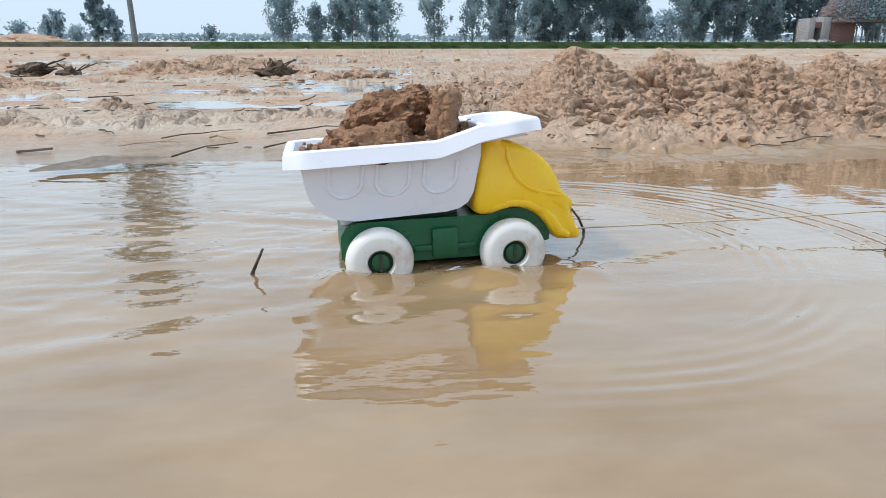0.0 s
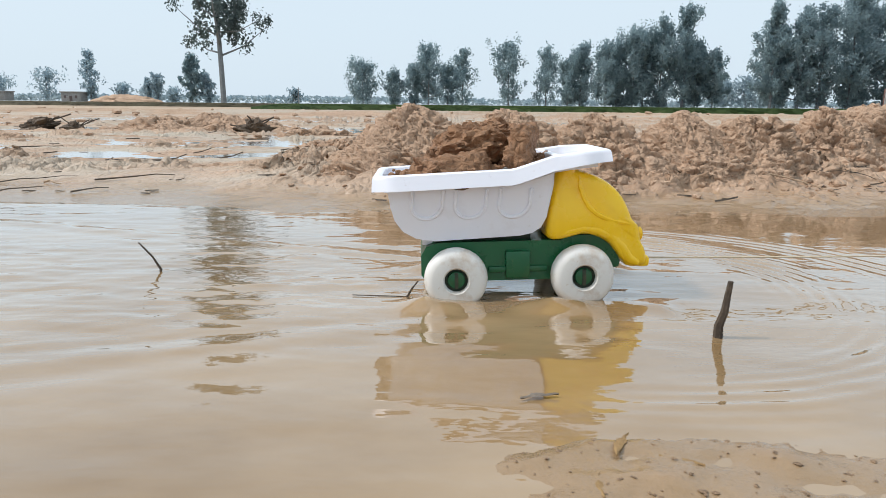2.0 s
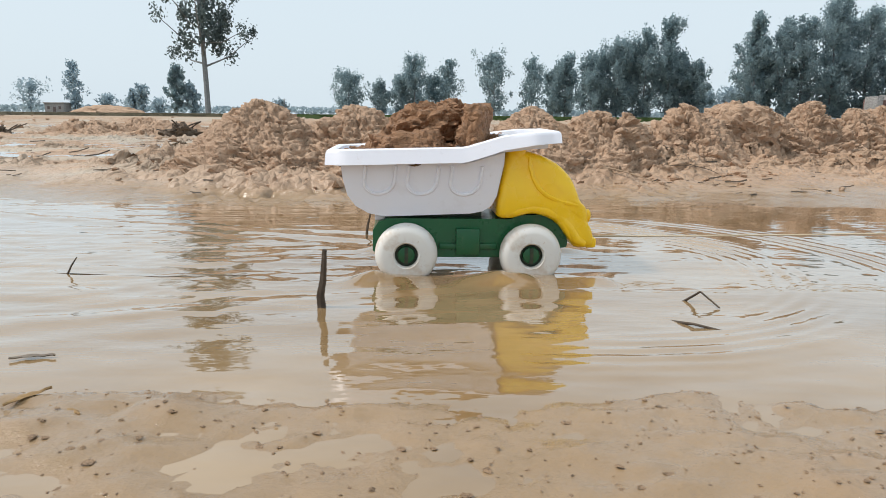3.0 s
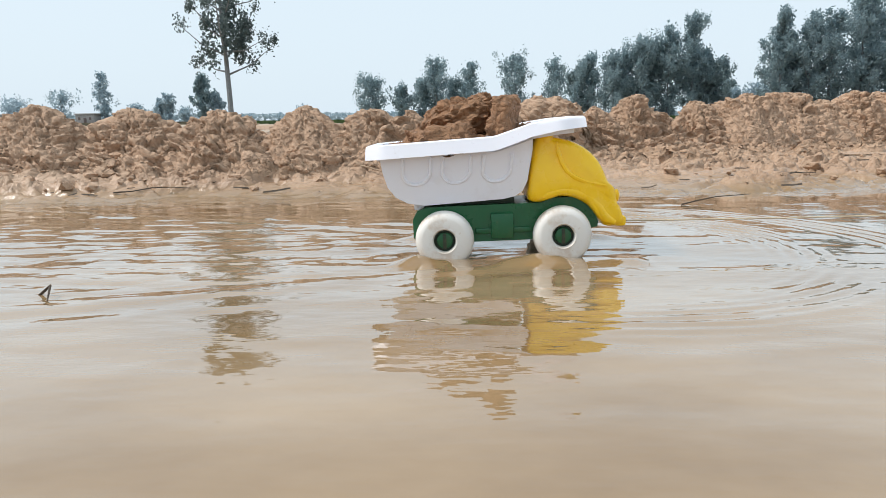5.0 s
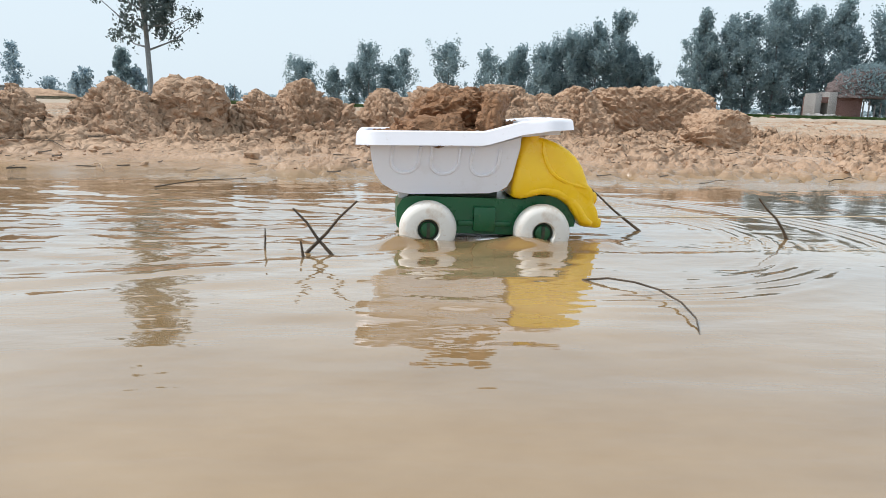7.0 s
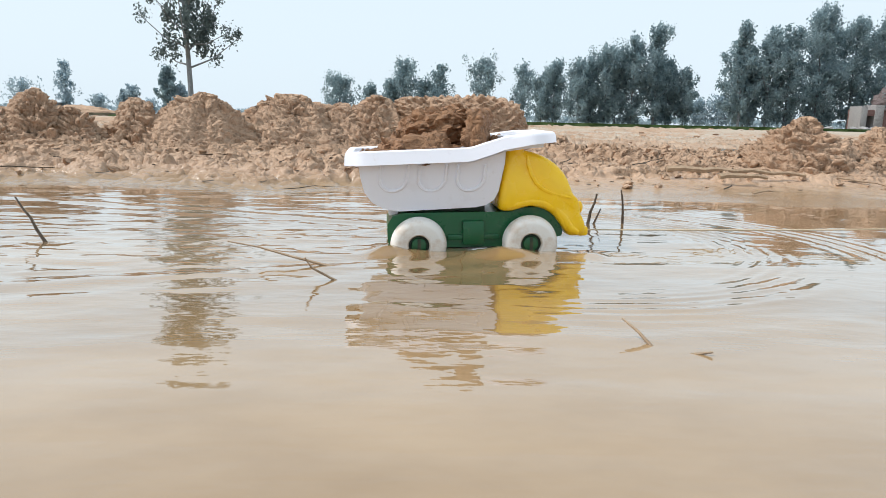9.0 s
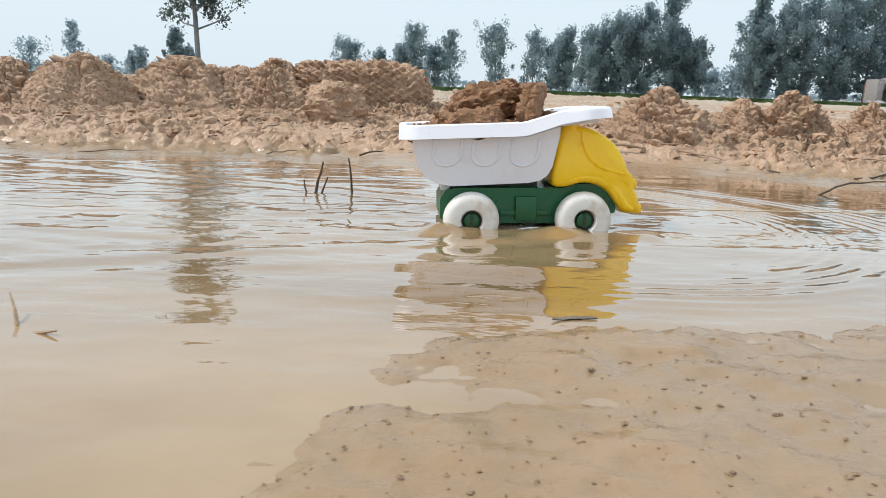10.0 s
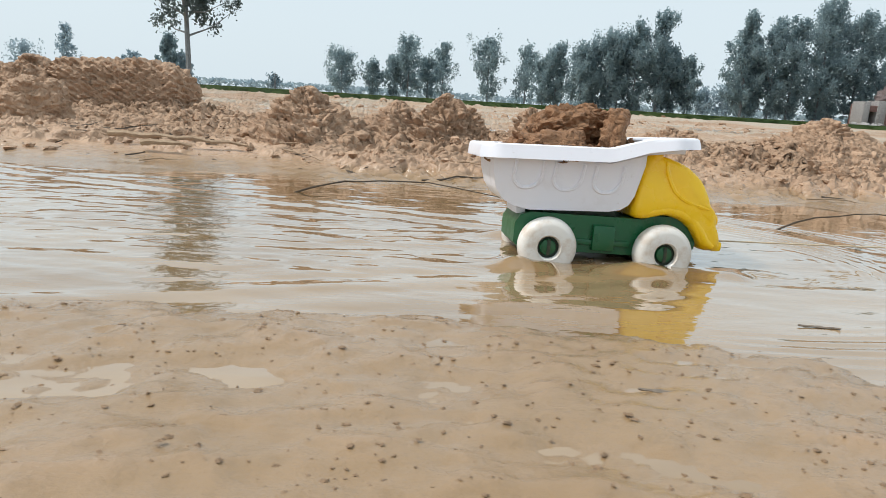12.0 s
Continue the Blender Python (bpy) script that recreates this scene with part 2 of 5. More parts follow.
STRAW = bark("dry_straw", (0.24, 0.16, 0.10), (0.47, 0.345, 0.235), 70)
STRING = bark("pale_string", (0.45, 0.36, 0.24), (0.62, 0.53, 0.40), 400)
# the bark is lightened to a bluish grey in place of haze
TRUNK = bark("trunk_bark_haze", (0.15, 0.16, 0.17), (0.26, 0.27, 0.28), 2.5)
# distance haze is put into the leaf colours: paler and bluer farther off
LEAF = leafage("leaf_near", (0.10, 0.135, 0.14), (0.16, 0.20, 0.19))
LEAF_MID_HAZE = leafage("leaf_mid_haze", (0.265, 0.36, 0.395), (0.33, 0.425, 0.445))
LEAF_FAR_HAZE = leafage("leaf_far_haze", (0.34, 0.44, 0.50), (0.43, 0.53, 0.58))
CROP = leafage("crop_green", (0.045, 0.095, 0.022), (0.11, 0.17, 0.045))
BRICKRED = mud_material("old_brick", (0.26, 0.15, 0.13), (0.19, 0.11, 0.10), (0.09, 0.06, 0.06), coord="object", fine=0.05)
LIME = mud_material("lime_wash", (0.42, 0.41, 0.40), (0.31, 0.30, 0.30), (0.18, 0.17, 0.17), coord="object", fine=0.05)
THATCH = mud_material("thatch", (0.20, 0.155, 0.15), (0.15, 0.12, 0.12), (0.09, 0.075, 0.075), coord="object", fine=0.05)
LEAFBIT = bark("dead_leaf", (0.20, 0.115, 0.045), (0.38, 0.24, 0.10), 60)
GREYLEAF = bark("grey_leaf", (0.11, 0.085, 0.065), (0.26, 0.21, 0.165), 60)


# ---- helpers of this scene ----
def mesh_of(name, verts, faces, mat, smooth=True):
    me = bpy.data.meshes.new(name)
    me.from_pydata([tuple(v) for v in verts], [], [tuple(f) for f in faces])
    me.materials.append(mat)
    me.update()
    if smooth:
        me.polygons.foreach_set("use_smooth", [True] * len(me.polygons))
    return me


def part(name, bm, mat, parent=None, label="", smooth=True):
    me = bpy.data.meshes.new(name)
    bmesh.ops.recalc_face_normals(bm, faces=bm.faces)
    bm.to_mesh(me)
    bm.free()
    me.materials.append(mat)
    if smooth:
        me.polygons.foreach_set("use_smooth", [True] * len(me.polygons))
        me.set_sharp_from_angle(angle=radians(38))
    ob = new(name, me)
    ob.parent = parent
    return tagged(ob, label)


def smooth01(a, b, v):
    t = np.clip((np.asarray(v, float) - a) / (b - a), 0, 1)
    return t * t * (3 - 2 * t)


def lattice(i, j, s):
    n = (i * 374761393 + j * 668265263 + s * 974634541) & 0xFFFFFFFF
    n = ((n ^ (n >> 13)) * 1274126177) & 0xFFFFFFFF
    return ((n ^ (n >> 16)) & 0xFFFF) / 65535.0


def vnoise(x, y, s=0):
    """Smooth value noise, 0 to 1, on arrays."""
    xi, yi = np.floor(x).astype(np.int64), np.floor(y).astype(np.int64)
    u, v = x - xi, y - yi
    u, v = u * u * u * (u * (6 * u - 15) + 10), v * v * v * (v * (6 * v - 15) + 10)
    a, b = lattice(xi, yi, s), lattice(xi + 1, yi, s)
    c, d = lattice(xi, yi + 1, s), lattice(xi + 1, yi + 1, s)
    return (a * (1 - u) + b * u) * (1 - v) + (c * (1 - u) + d * u) * v


def fbm(x, y, octaves=4, s=0, gain=0.5):
    x, y = np.asarray(x, float), np.asarray(y, float)
    out, amp, tot = np.zeros(np.broadcast(x, y).shape), 1.0, 0.0
    for o in range(octaves):
        ca, sa = math.cos(o * 1.1), math.sin(o * 1.1)
        out = out + amp * vnoise((x * ca - y * sa) * 2 ** o + 17.3 * o, (x * sa + y * ca) * 2 ** o - 9.1 * o, s + o)
        tot += amp
        amp *= gain
    return out / tot


def ridged(x, y, octaves=4, s=0):
    x, y = np.asarray(x, float), np.asarray(y, float)
    out, amp, tot = 0, 1.0, 0.0
    for o in range(octaves):
        out = out + amp * (1 - np.abs(2 * vnoise(x * 2 ** o + 5.7 * o, y * 2 ** o + 3.1 * o, s + o) - 1))
        tot += amp
        amp *= 0.55
    return out / tot


# ---- the ground: one sheet from the puddle's bed to the horizon ----
def crumble(x, y, s=0):
    """Broken soil: flat-topped lumps with steep dark edges, 0 to 1."""
    a = fbm(x, y, 3, s, 0.55)
    b = 1 - np.abs(2 * vnoise(x * 1.7 + 3.3, y * 1.7 - 1.9, s + 7) - 1)
    lumps = smooth01(0.34, 0.52, a) * 0.55 + smooth01(0.52, 0.66, a) * 0.45
    return 0.62 * lumps + 0.23 * a + 0.15 * b


def plates(x, y, s=0):
    """Broken flakes, one to a unit cell: flat tops at uneven levels with sharp creases between, about -0.5 to 0.5."""
    x, y = np.asarray(x, float), np.asarray(y, float)
    xi, yi = np.floor(x).astype(np.int64), np.floor(y).astype(np.int64)
    shape = np.broadcast(x, y).shape
    first, second, level = np.full(shape, 9.0), np.full(shape, 9.0), np.zeros(shape)
    for a in (-1, 0, 1):
        for b in (-1, 0, 1):
            u, v = lattice(xi + a, yi + b, s), lattice(xi + a, yi + b, s + 1)
            d = np.hypot(x - xi - a - u, y - yi - b - v)
            closer = d < first
            second = np.where(closer, first, np.minimum(second, d))
            level = np.where(closer, lattice(xi + a, yi + b, s + 2) + 0.7 * (y - yi - b - v), level)
            first = np.where(closer, d, first)
    return 0.55 * smooth01(0.0, 0.30, second - first) + 0.75 * level - 0.72


def shoreline(x):
    base = np.interp(x, [-3, -0.5, 0, 0.3, 0.6, 1.0, 1.4, 1.7, 2.0, 2.3, 2.6, 3.0, 3.3, 3.6, 4.0, 4.5, 5, 7],
                     [1.25, 1.20, 1.19, 1.13, 1.11, 1.13, 1.18, 1.13, 1.16, 1.24, 1.13, 1.20, 1.13, 1.13, 1.13, 1.12, 1.15, 1.2])
    return base + 0.10 * (fbm(np.asarray(x) * 4.0, np.asarray(x) * 0 + 3.3, 4, 11) - 0.5)


def berm_line(x):
    return np.interp(x, [0, 1.2, 1.6, 2.2, 2.5, 2.9, 3.35, 3.5, 3.85, 4.7, 8], [1.55, 1.56, 1.78, 2.1, 2.37, 2.46, 2.46, 1.8, 1.62, 1.64, 1.7])


def berm_height(x):
    return np.interp(x, [0.0, 0.2, 0.45, 1.2, 2.15, 2.4, 2.65, 2.9, 3.2, 3.38, 3.5, 3.72, 3.85, 4.35, 4.6, 4.9, 5.2, 6.5, 8],
                     [0.0, 0.03, 0.062, 0.062, 0.066, 0.05, 0.046, 0.056, 0.074, 0.05, 0.025, 0.025, 0.05, 0.045, 0.03, 0.05, 0.055, 0.055, 0.04])


def ground_z(x, y):
    x, y = np.asarray(x, float), np.asarray(y, float)
    sh = shoreline(x)
    d = y - sh
    near = np.clip(1 - np.hypot(np.maximum(np.abs(x - 2) - 6, 0), np.maximum(np.abs(y - 2.5) - 5, 0)) / 4, 0, 1)
    z = np.where(d < 0, -0.035 * smooth01(0, 0.28, -d), 0.034 * smooth01(0, 0.5, d))
    # low lumps and tracks on the bank
    rough = smooth01(0.0, 0.25, d) * near
    wx, wy = x + 0.05 * (fbm(x * 9, y * 9, 3, 23) - 0.5), y + 0.05 * (fbm(x * 9, y * 9, 3, 27) - 0.5)
    churn = smooth01(0.46, 0.58, fbm(x * 3.2, y * 5.0, 3, 29) + 0.16 * smooth01(0.15, 0.5, d) - 0.20 * (1 - smooth01(0.0, 0.35, x)))
    z = z + rough * (0.020 * (fbm(x * 5, y * 9, 4, 21) - 0.5) + (0.002 + 0.013 * churn) * (crumble(wx * 34, wy * 46, 31) - 0.5)
                     + churn * (0.024 * plates(wx * 15, wy * 22, 33) * (0.2 + 1.3 * vnoise(x * 8, y * 8, 35)) + 0.009 * plates(wx * 40, wy * 58, 37)))
    # the berm thrown up along the far side
    bl, bh = berm_line(x), berm_height(x)
    e = y - bl
    prof = np.exp(-(np.where(e < 0, e / 0.20, e / 0.24)) ** 2)
    lump = 0.45 + 1.1 * fbm(x * 6.5, y * 6.5, 4, 41) ** 1.2
    z = z + 0.6 * bh * prof * lump + prof * smooth01(0, 0.06, bh) * near * (0.030 * (crumble(wx * 22, wy * 26, 51) - 0.5) + 0.024 * plates(wx * 13, wy * 17, 53) + 0.010 * plates(wx * 38, wy * 46, 57))
    # flats behind: gently uneven, with sheets of water in the hollows
    back = np.maximum(smooth01(2.9, 3.6, y), smooth01(1.7, 2.3, y) * (1 - smooth01(0.0, 0.35, x))) * (1 - smooth01(7.2, 7.8, y))
    z = z + back * (0.024 * (fbm(x * 0.9, y * 1.6, 5, 61) - 0.53) + 0.012 * (ridged(x * 5, y * 9, 4, 63) - 0.6) * near)
    # a low field bund with a cut edge
    bund = y - 8.2 - 0.3 * fbm(x * 0.25, x * 0 + 1, 2, 71)
    z = z + 0.06 * np.where(bund < 0, np.exp(-(bund / 0.26) ** 2), np.exp(-(bund / 0.5) ** 2))
    z = z + smooth01(8, 11, y) * 0.02 - smooth01(20, 60, y) * 0.05
    # this side: wet mud that breaks the surface, and the rim on which the walk goes
    edge = 0.415 + 0.05 * (fbm(x * 5, y * 2, 3, 81) - 0.5)
    p1 = smooth01(0.34, 0.62, x + 0.25 * (0.42 - y)) * (1 - smooth01(0.98, 1.42, x - 0.6 * (0.42 - y)))
    edge2 = np.interp(x, [3.1, 3.5, 3.8, 4.1, 4.5, 5], [0.40, 0.47, 0.53, 0.53, 0.48, 0.46]) + 0.04 * (fbm(x * 5, y * 3, 3, 83) - 0.5)
    p2 = smooth01(3.08, 3.45, x + 0.5 * (0.45 - y))
    film = np.maximum(p1 * (1 - smooth01(edge - 0.10, edge + 0.05, y)), p2 * (1 - smooth01(edge2 - 0.10, edge2 + 0.05, y)))
    spec = 0.009 * (fbm(x * 9, y * 15, 3, 89) - 0.5) + 0.0075 * (fbm(x * 30, y * 46, 4, 85) - 0.5) + 0.004 * (ridged(x * 60, y * 85, 3, 87) - 0.6)
    z = np.where(y < 0.75, np.maximum(z, -0.035 + film * (0.0387 + 1.0 * spec)), z)
    rim = 1 - smooth01(-0.02, 0.16, y + 0.05 * (fbm(x * 5, y * 5, 3, 91) - 0.5))
    z = np.maximum(z, np.where(y < 0.4, -0.035 + rim * (0.06 + 0.02 * fbm(x * 6, y * 6, 4, 93)), -1))
    return z


def build_ground():
    xs = np.concatenate([-np.geomspace(3.2, 3000, 42)[::-1], np.arange(-3.1, -0.75, 0.03), np.arange(-0.75, 5.25, 0.0062),
                         np.arange(5.25, 7.6, 0.03), np.geomspace(7.7, 3000, 42)])
    ys = np.concatenate([-np.geomspace(0.75, 400, 22)[::-1], np.arange(-0.7, 0.16, 0.05), np.arange(0.16, 0.6, 0.005), np.arange(0.6, 1.05, 0.04),
                         np.arange(1.05, 2.70, 0.0056), np.arange(2.76, 5.0, 0.028), np.geomspace(5.05, 12.5, 70), np.geomspace(12.8, 4500, 46)])
    X, Y = np.meshgrid(xs, ys)
    Z = ground_z(X, Y)
    # small sideways creep makes the lumps overhang
    near = (Y > 1.05) & (Y < 2.8) & (X > -1) & (X < 5.4)
    ledge = (Z + 0.016 * fbm(X * 12, Y * 12, 3, 107)) / 0.015
    X = X + np.where(near, 0.018 * (fbm(X * 30, Y * 30, 3, 101) - 0.5), 0)
    Y = Y + np.where(near, (0.026 * (fbm(X * 26, Y * 26, 3, 103) - 0.5) - 0.020 * (ledge - np.floor(ledge)) * (0.3 + fbm(X * 9, Y * 9, 2, 109))) * smooth01(0.02, 0.06, Z), 0)
    nx, ny = len(xs), len(ys)
    i = np.arange(nx * ny).reshape(ny, nx)
    quads = np.stack([i[:-1, :-1], i[:-1, 1:], i[1:, 1:], i[1:, :-1]], -1).reshape(-1, 4)
    me = bpy.data.meshes.new("ground")
    me.vertices.add(nx * ny)
    me.vertices.foreach_set("co", np.stack([X, Y, Z], -1).astype(np.float32).ravel())
    me.loops.add(quads.size)
    me.loops.foreach_set("vertex_index", quads.astype(np.int32).ravel())
    me.polygons.add(len(quads))
    me.polygons.foreach_set("loop_start", np.arange(0, quads.size, 4, dtype=np.int32))
    me.polygons.foreach_set("use_smooth", np.ones(len(quads), bool))
    me.materials.append(SOIL)
    me.update(calc_edges=True)
    return tagged(new("ground", me), "tan wet mud ground with a churned bank and flats", "ground", kind="structure")


def sheet(name, x0, x1, y0, y1, z, step, label, heights=None):
    xs, ys = np.arange(x0, x1 + step, step), np.arange(y0, y1 + step, step)
    X, Y = np.meshgrid(xs, ys)
    Z = np.full(X.shape, z) if heights is None else heights(X, Y)
    i = np.arange(X.size).reshape(X.shape)
    quads = np.stack([i[:-1, :-1], i[:-1, 1:], i[1:, 1:], i[1:, :-1]], -1).reshape(-1, 4)
    return tagged(new(name, mesh_of(name, np.stack([X, Y, Z], -1).reshape(-1, 3).tolist(), quads.tolist(), WATER)), label, "water", kind="structure")


build_ground()
sheet("water", -4, 8, -0.1, 1.45, 0.0, 0.4, "muddy brown puddle water mirroring a pale sky")
sheet("water_far", -30, 30, 1.8, 7.6, 0.0352, 1.0, "thin grey sheets of rainwater lying on the mud flats")


# ---- the wake that goes along with the truck ----
def wake_height(X, Y):
    """Ripples in the truck's own space: bow arcs ahead, a trailing vee and choppy water behind."""
    r = np.hypot(X - 0.10, (Y + 0.0) * 1.05)
    ang = np.arctan2(np.abs(Y), X - 0.10)
    side = np.abs(Y)
    # bow arcs: short capillary ripples on a ring ahead, strongest towards the flanks
    ring = 0.185 + 0.07 * np.clip(ang, 0, 1.6)
    far_side = 0.40 + 0.60 * smooth01(-0.16, -0.02, Y)
    front = far_side * np.exp(-((r - ring) / 0.032) ** 2) * smooth01(-0.02, 0.06, X - 0.02) * smooth01(-0.25, 0.45, ang) * (0.35 + 1.1 * vnoise(ang * 7 + 3 * (Y > 0), r * 12, 207))
    h = 0.0013 * front * np.sin(2 * np.pi * (r + 0.006 * fbm(X * 14, Y * 14, 2, 209)) / 0.0165)
    h += 0.0022 * np.exp(-((r - ring - 0.01) / 0.06) ** 2) * smooth01(0, 0.08, X)
    # an older ring farther out
    h += 0.0006 * np.exp(-((r - 0.34) / 0.030) ** 2) * smooth01(-0.02, 0.08, X) * smooth01(-0.14, 0.0, Y) * np.sin(2 * np.pi * r / 0.022)
    # vee arms behind the wheels
    arm = side - 0.07 - 0.36 * np.maximum(0.06 - X, 0)
    h += 0.0009 * np.exp(-(arm / 0.045) ** 2) * smooth01(0.12, -0.05, X) * np.cos(2 * np.pi * arm / 0.062)
    # stern chop
    tail = smooth01(0.02, -0.16, X) * np.exp(-(side / (0.16 + 0.26 * np.maximum(-X, 0))) ** 2) * (1 - 0.75 * smooth01(0.12, 0.34, Y))
    chop = fbm(X * 15 + 1.5 * fbm(X * 6, Y * 8, 2, 221), Y * 33, 3, 201) - 0.5
    h += tail * (0.0034 * chop + 0.0013 * (fbm(X * 34, Y * 78, 2, 205) - 0.5))
    # wider gentle ripples
    h += 0.0022 * (fbm(X * 9, Y * 24, 3, 203) - 0.5) * smooth01(0.6, 0.1, X)
    # the bow wave's broad crest spreading towards the near side
    big = np.hypot(X - 0.05, Y * 1.15)
    h += 0.0008 * (np.exp(-((big - 0.34) / 0.016) ** 2) + 0.6 * np.exp(-((big - 0.40) / 0.014) ** 2)) * smooth01(0.08, -0.14, Y) * smooth01(-0.16, 0.05, X)
    # water piled up along the flanks and at the stern wheels
    h += 0.0050 * (0.35 + 1.2 * fbm(X * 30, Y * 24, 2, 231)) * np.exp(-((side - 0.072) / 0.022) ** 2) * smooth01(-0.13, -0.08, X) * smooth01(0.15, 0.10, X) * (0.75 + 0.6 * np.sin(X * 55))
    return h


def build_wake():
    xs, ys = np.concatenate([np.arange(-1.15, -0.3, 0.0062), np.arange(-0.3, 0.62, 0.0036)]), np.arange(-0.56, 0.62, 0.0038)
    X, Y = np.meshgrid(xs, ys)
    fade = smooth01(-1.15, -0.85, X) * (1 - smooth01(0.45, 0.62, X)) * smooth01(-0.56, -0.34, Y) * (1 - smooth01(0.45, 0.62, Y))
    Z = wake_height(X, Y) * fade + 0.0014 * smooth01(0.0, 0.6, fade) - 0.0004
    i = np.arange(X.size).reshape(X.shape)
    quads = np.stack([i[:-1, :-1], i[:-1, 1:], i[1:, 1:], i[1:, :-1]], -1).reshape(-1, 4)
    me = mesh_of("wake", np.stack([X, Y, Z], -1).reshape(-1, 3).tolist(), quads.tolist(), WATER)
    return tagged(new("wake", me), "rippled wake of muddy water around the moving toy truck", "water ripples", kind="stuff")


WAKE = build_wake()


# ---- the toy dump truck ----
def extrude_profile(pts, y0, y1, bevel=0.0, segs=2, taper=None):
    """A side outline (x, z) made solid between y0 and y1; taper scales the y by height."""
    bm = bmesh.new()
    a = [bm.verts.new((x, y0, z)) for x, z in pts]
    b = [bm.verts.new((x, y1, z)) for x, z in pts]
    bm.faces.new(a[::-1])
    bm.faces.new(b)
    n = len(pts)
    for i in range(n):
        bm.faces.new((a[i], a[(i + 1) % n], b[(i + 1) % n], b[i]))
    if taper:
        for v in bm.verts:
            v.co.y *= taper(v.co.x, v.co.z)
    if bevel:
        rim = [e for e in bm.edges if abs(e.verts[0].co.y - e.verts[1].co.y) < 0.004 and e.calc_face_angle(0) > 0.6]
        bmesh.ops.bevel(bm, geom=rim, offset=bevel, segments=segs, affect="EDGES", profile=0.5)
    return bm


def box(x0, x1, y0, y1, z0, z1, bevel=0.0):
    bm = bmesh.new()
    bmesh.ops.create_cube(bm, size=1)
    for v in bm.verts:
        v.co = Vector((x0 + (v.co.x + 0.5) * (x1 - x0), y0 + (v.co.y + 0.5) * (y1 - y0), z0 + (v.co.z + 0.5) * (z1 - z0)))
    if bevel:
        bmesh.ops.bevel(bm, geom=bm.edges[:], offset=bevel, segments=2, affect="EDGES", profile=0.5)
    return bm


def tube(points, radius, sides=6, closed=False, across=None):
    """A round bar through points; radius may be a list."""
    bm = bmesh.new()
    pts = [Vector(p) for p in points]
    rad = radius if isinstance(radius, (list, tuple)) else [radius] * len(pts)
    rings = []
    for i, p in enumerate(pts):
        t = (pts[min(i + 1, len(pts) - 1)] - pts[max(i - 1, 0)]).normalized()
        u = t.cross(across).normalized() if across else t.cross(Vector((0.13, 0.2, 0.97)) if abs(t.z) < 0.9 else Vector((1, 0.1, 0))).normalized()
        w = t.cross(u)
        rings.append([bm.verts.new(p + rad[i] * (math.cos(2 * math.pi * k / sides) * u + math.sin(2 * math.pi * k / sides) * w)) for k in range(sides)])
    for a, b in zip(rings, rings[1:]):
        for k in range(sides):
            bm.faces.new((a[k], a[(k + 1) % sides], b[(k + 1) % sides], b[k]))
    bm.faces.new(rings[0][::-1])
    bm.faces.new(rings[-1])
    return bm


def lathe(profile, n=40):
    """Turns (radius, y) pairs about the y axis."""
    bm = bmesh.new()
    rings = [[bm.verts.new((r * math.cos(2 * math.pi * k / n), y, r * math.sin(2 * math.pi * k / n))) for k in range(n)] for r, y in profile]
    for a, b in zip(rings, rings[1:]):
        for k in range(n):
            bm.faces.new((a[k], a[(k + 1) % n], b[(k + 1) % n], b[k]))
    return bm


def smooth_outline(pts, rounds=2):
    """Corner cutting on a closed outline."""
    for _ in range(rounds):
        out = []
        for i, (x, z) in enumerate(pts):
            x2, z2 = pts[(i + 1) % len(pts)]
            out += [(0.75 * x + 0.25 * x2, 0.75 * z + 0.25 * z2), (0.25 * x + 0.75 * x2, 0.25 * z + 0.75 * z2)]
        pts = out
    return pts


def lip_top(x):
    return float(np.interp(x, [-0.136, -0.006, 0.030, 0.058, 0.086], [0.1262, 0.1305, 0.1415, 0.1450, 0.1462]))


def build_lip():
    """The wide turned-down rim of the dump bed, running out over the cab as an eyebrow."""
    bm = bmesh.new()
    hw = 0.056
    n = 40
    xs = [-0.1345 + 0.2195 * i / n for i in range(n + 1)]

    def half(x):
        return hw - 0.010 * smooth01(0.055, 0.085, x) - 0.008 * smooth01(-0.115, -0.1345, x)
    near = [(x, -half(x)) for x in xs]
    loop = near + [(x, -y) for x, y in near[::-1]]

    def ring(inset, dz, flare=0.0):
        out = []
        for x, y in loop:
            xx = min(max(x, -0.1345 + inset - flare), 0.085 - inset + flare)
            yy = math.copysign(max(abs(y) - inset + flare, 0.002), y)
            skirt = 1.0 - 0.22 * float(smooth01(0.0, 0.09, x)) if dz < -0.003 and inset < 0.005 else 1.0
            out.append(bm.verts.new((xx, yy, lip_top(x) + dz * skirt)))
        return out
    rings = [ring(0.0010, -0.0132, 0.0020), ring(0.0, -0.0140, 0.0032), ring(0.0, -0.0126, 0.0028), ring(0.0004, -0.004), ring(0.0012, -0.0012), ring(0.0030, 0.0),
             ring(0.0075, 0.0), ring(0.0092, -0.0012), ring(0.0100, -0.006), ring(0.0105, -0.016)]
    m = len(loop)
    for a, b in zip(rings, rings[1:]):
        for k in range(m):
            bm.faces.new((a[k], a[(k + 1) % m], b[(k + 1) % m], b[k]))
    # tray floor under the eyebrow and inside the bed
    last = rings[-1]
    for k in range(n):
        bm.faces.new((last[k], last[k + 1], last[m - 2 - k], last[m - 1 - k]))
    return bm


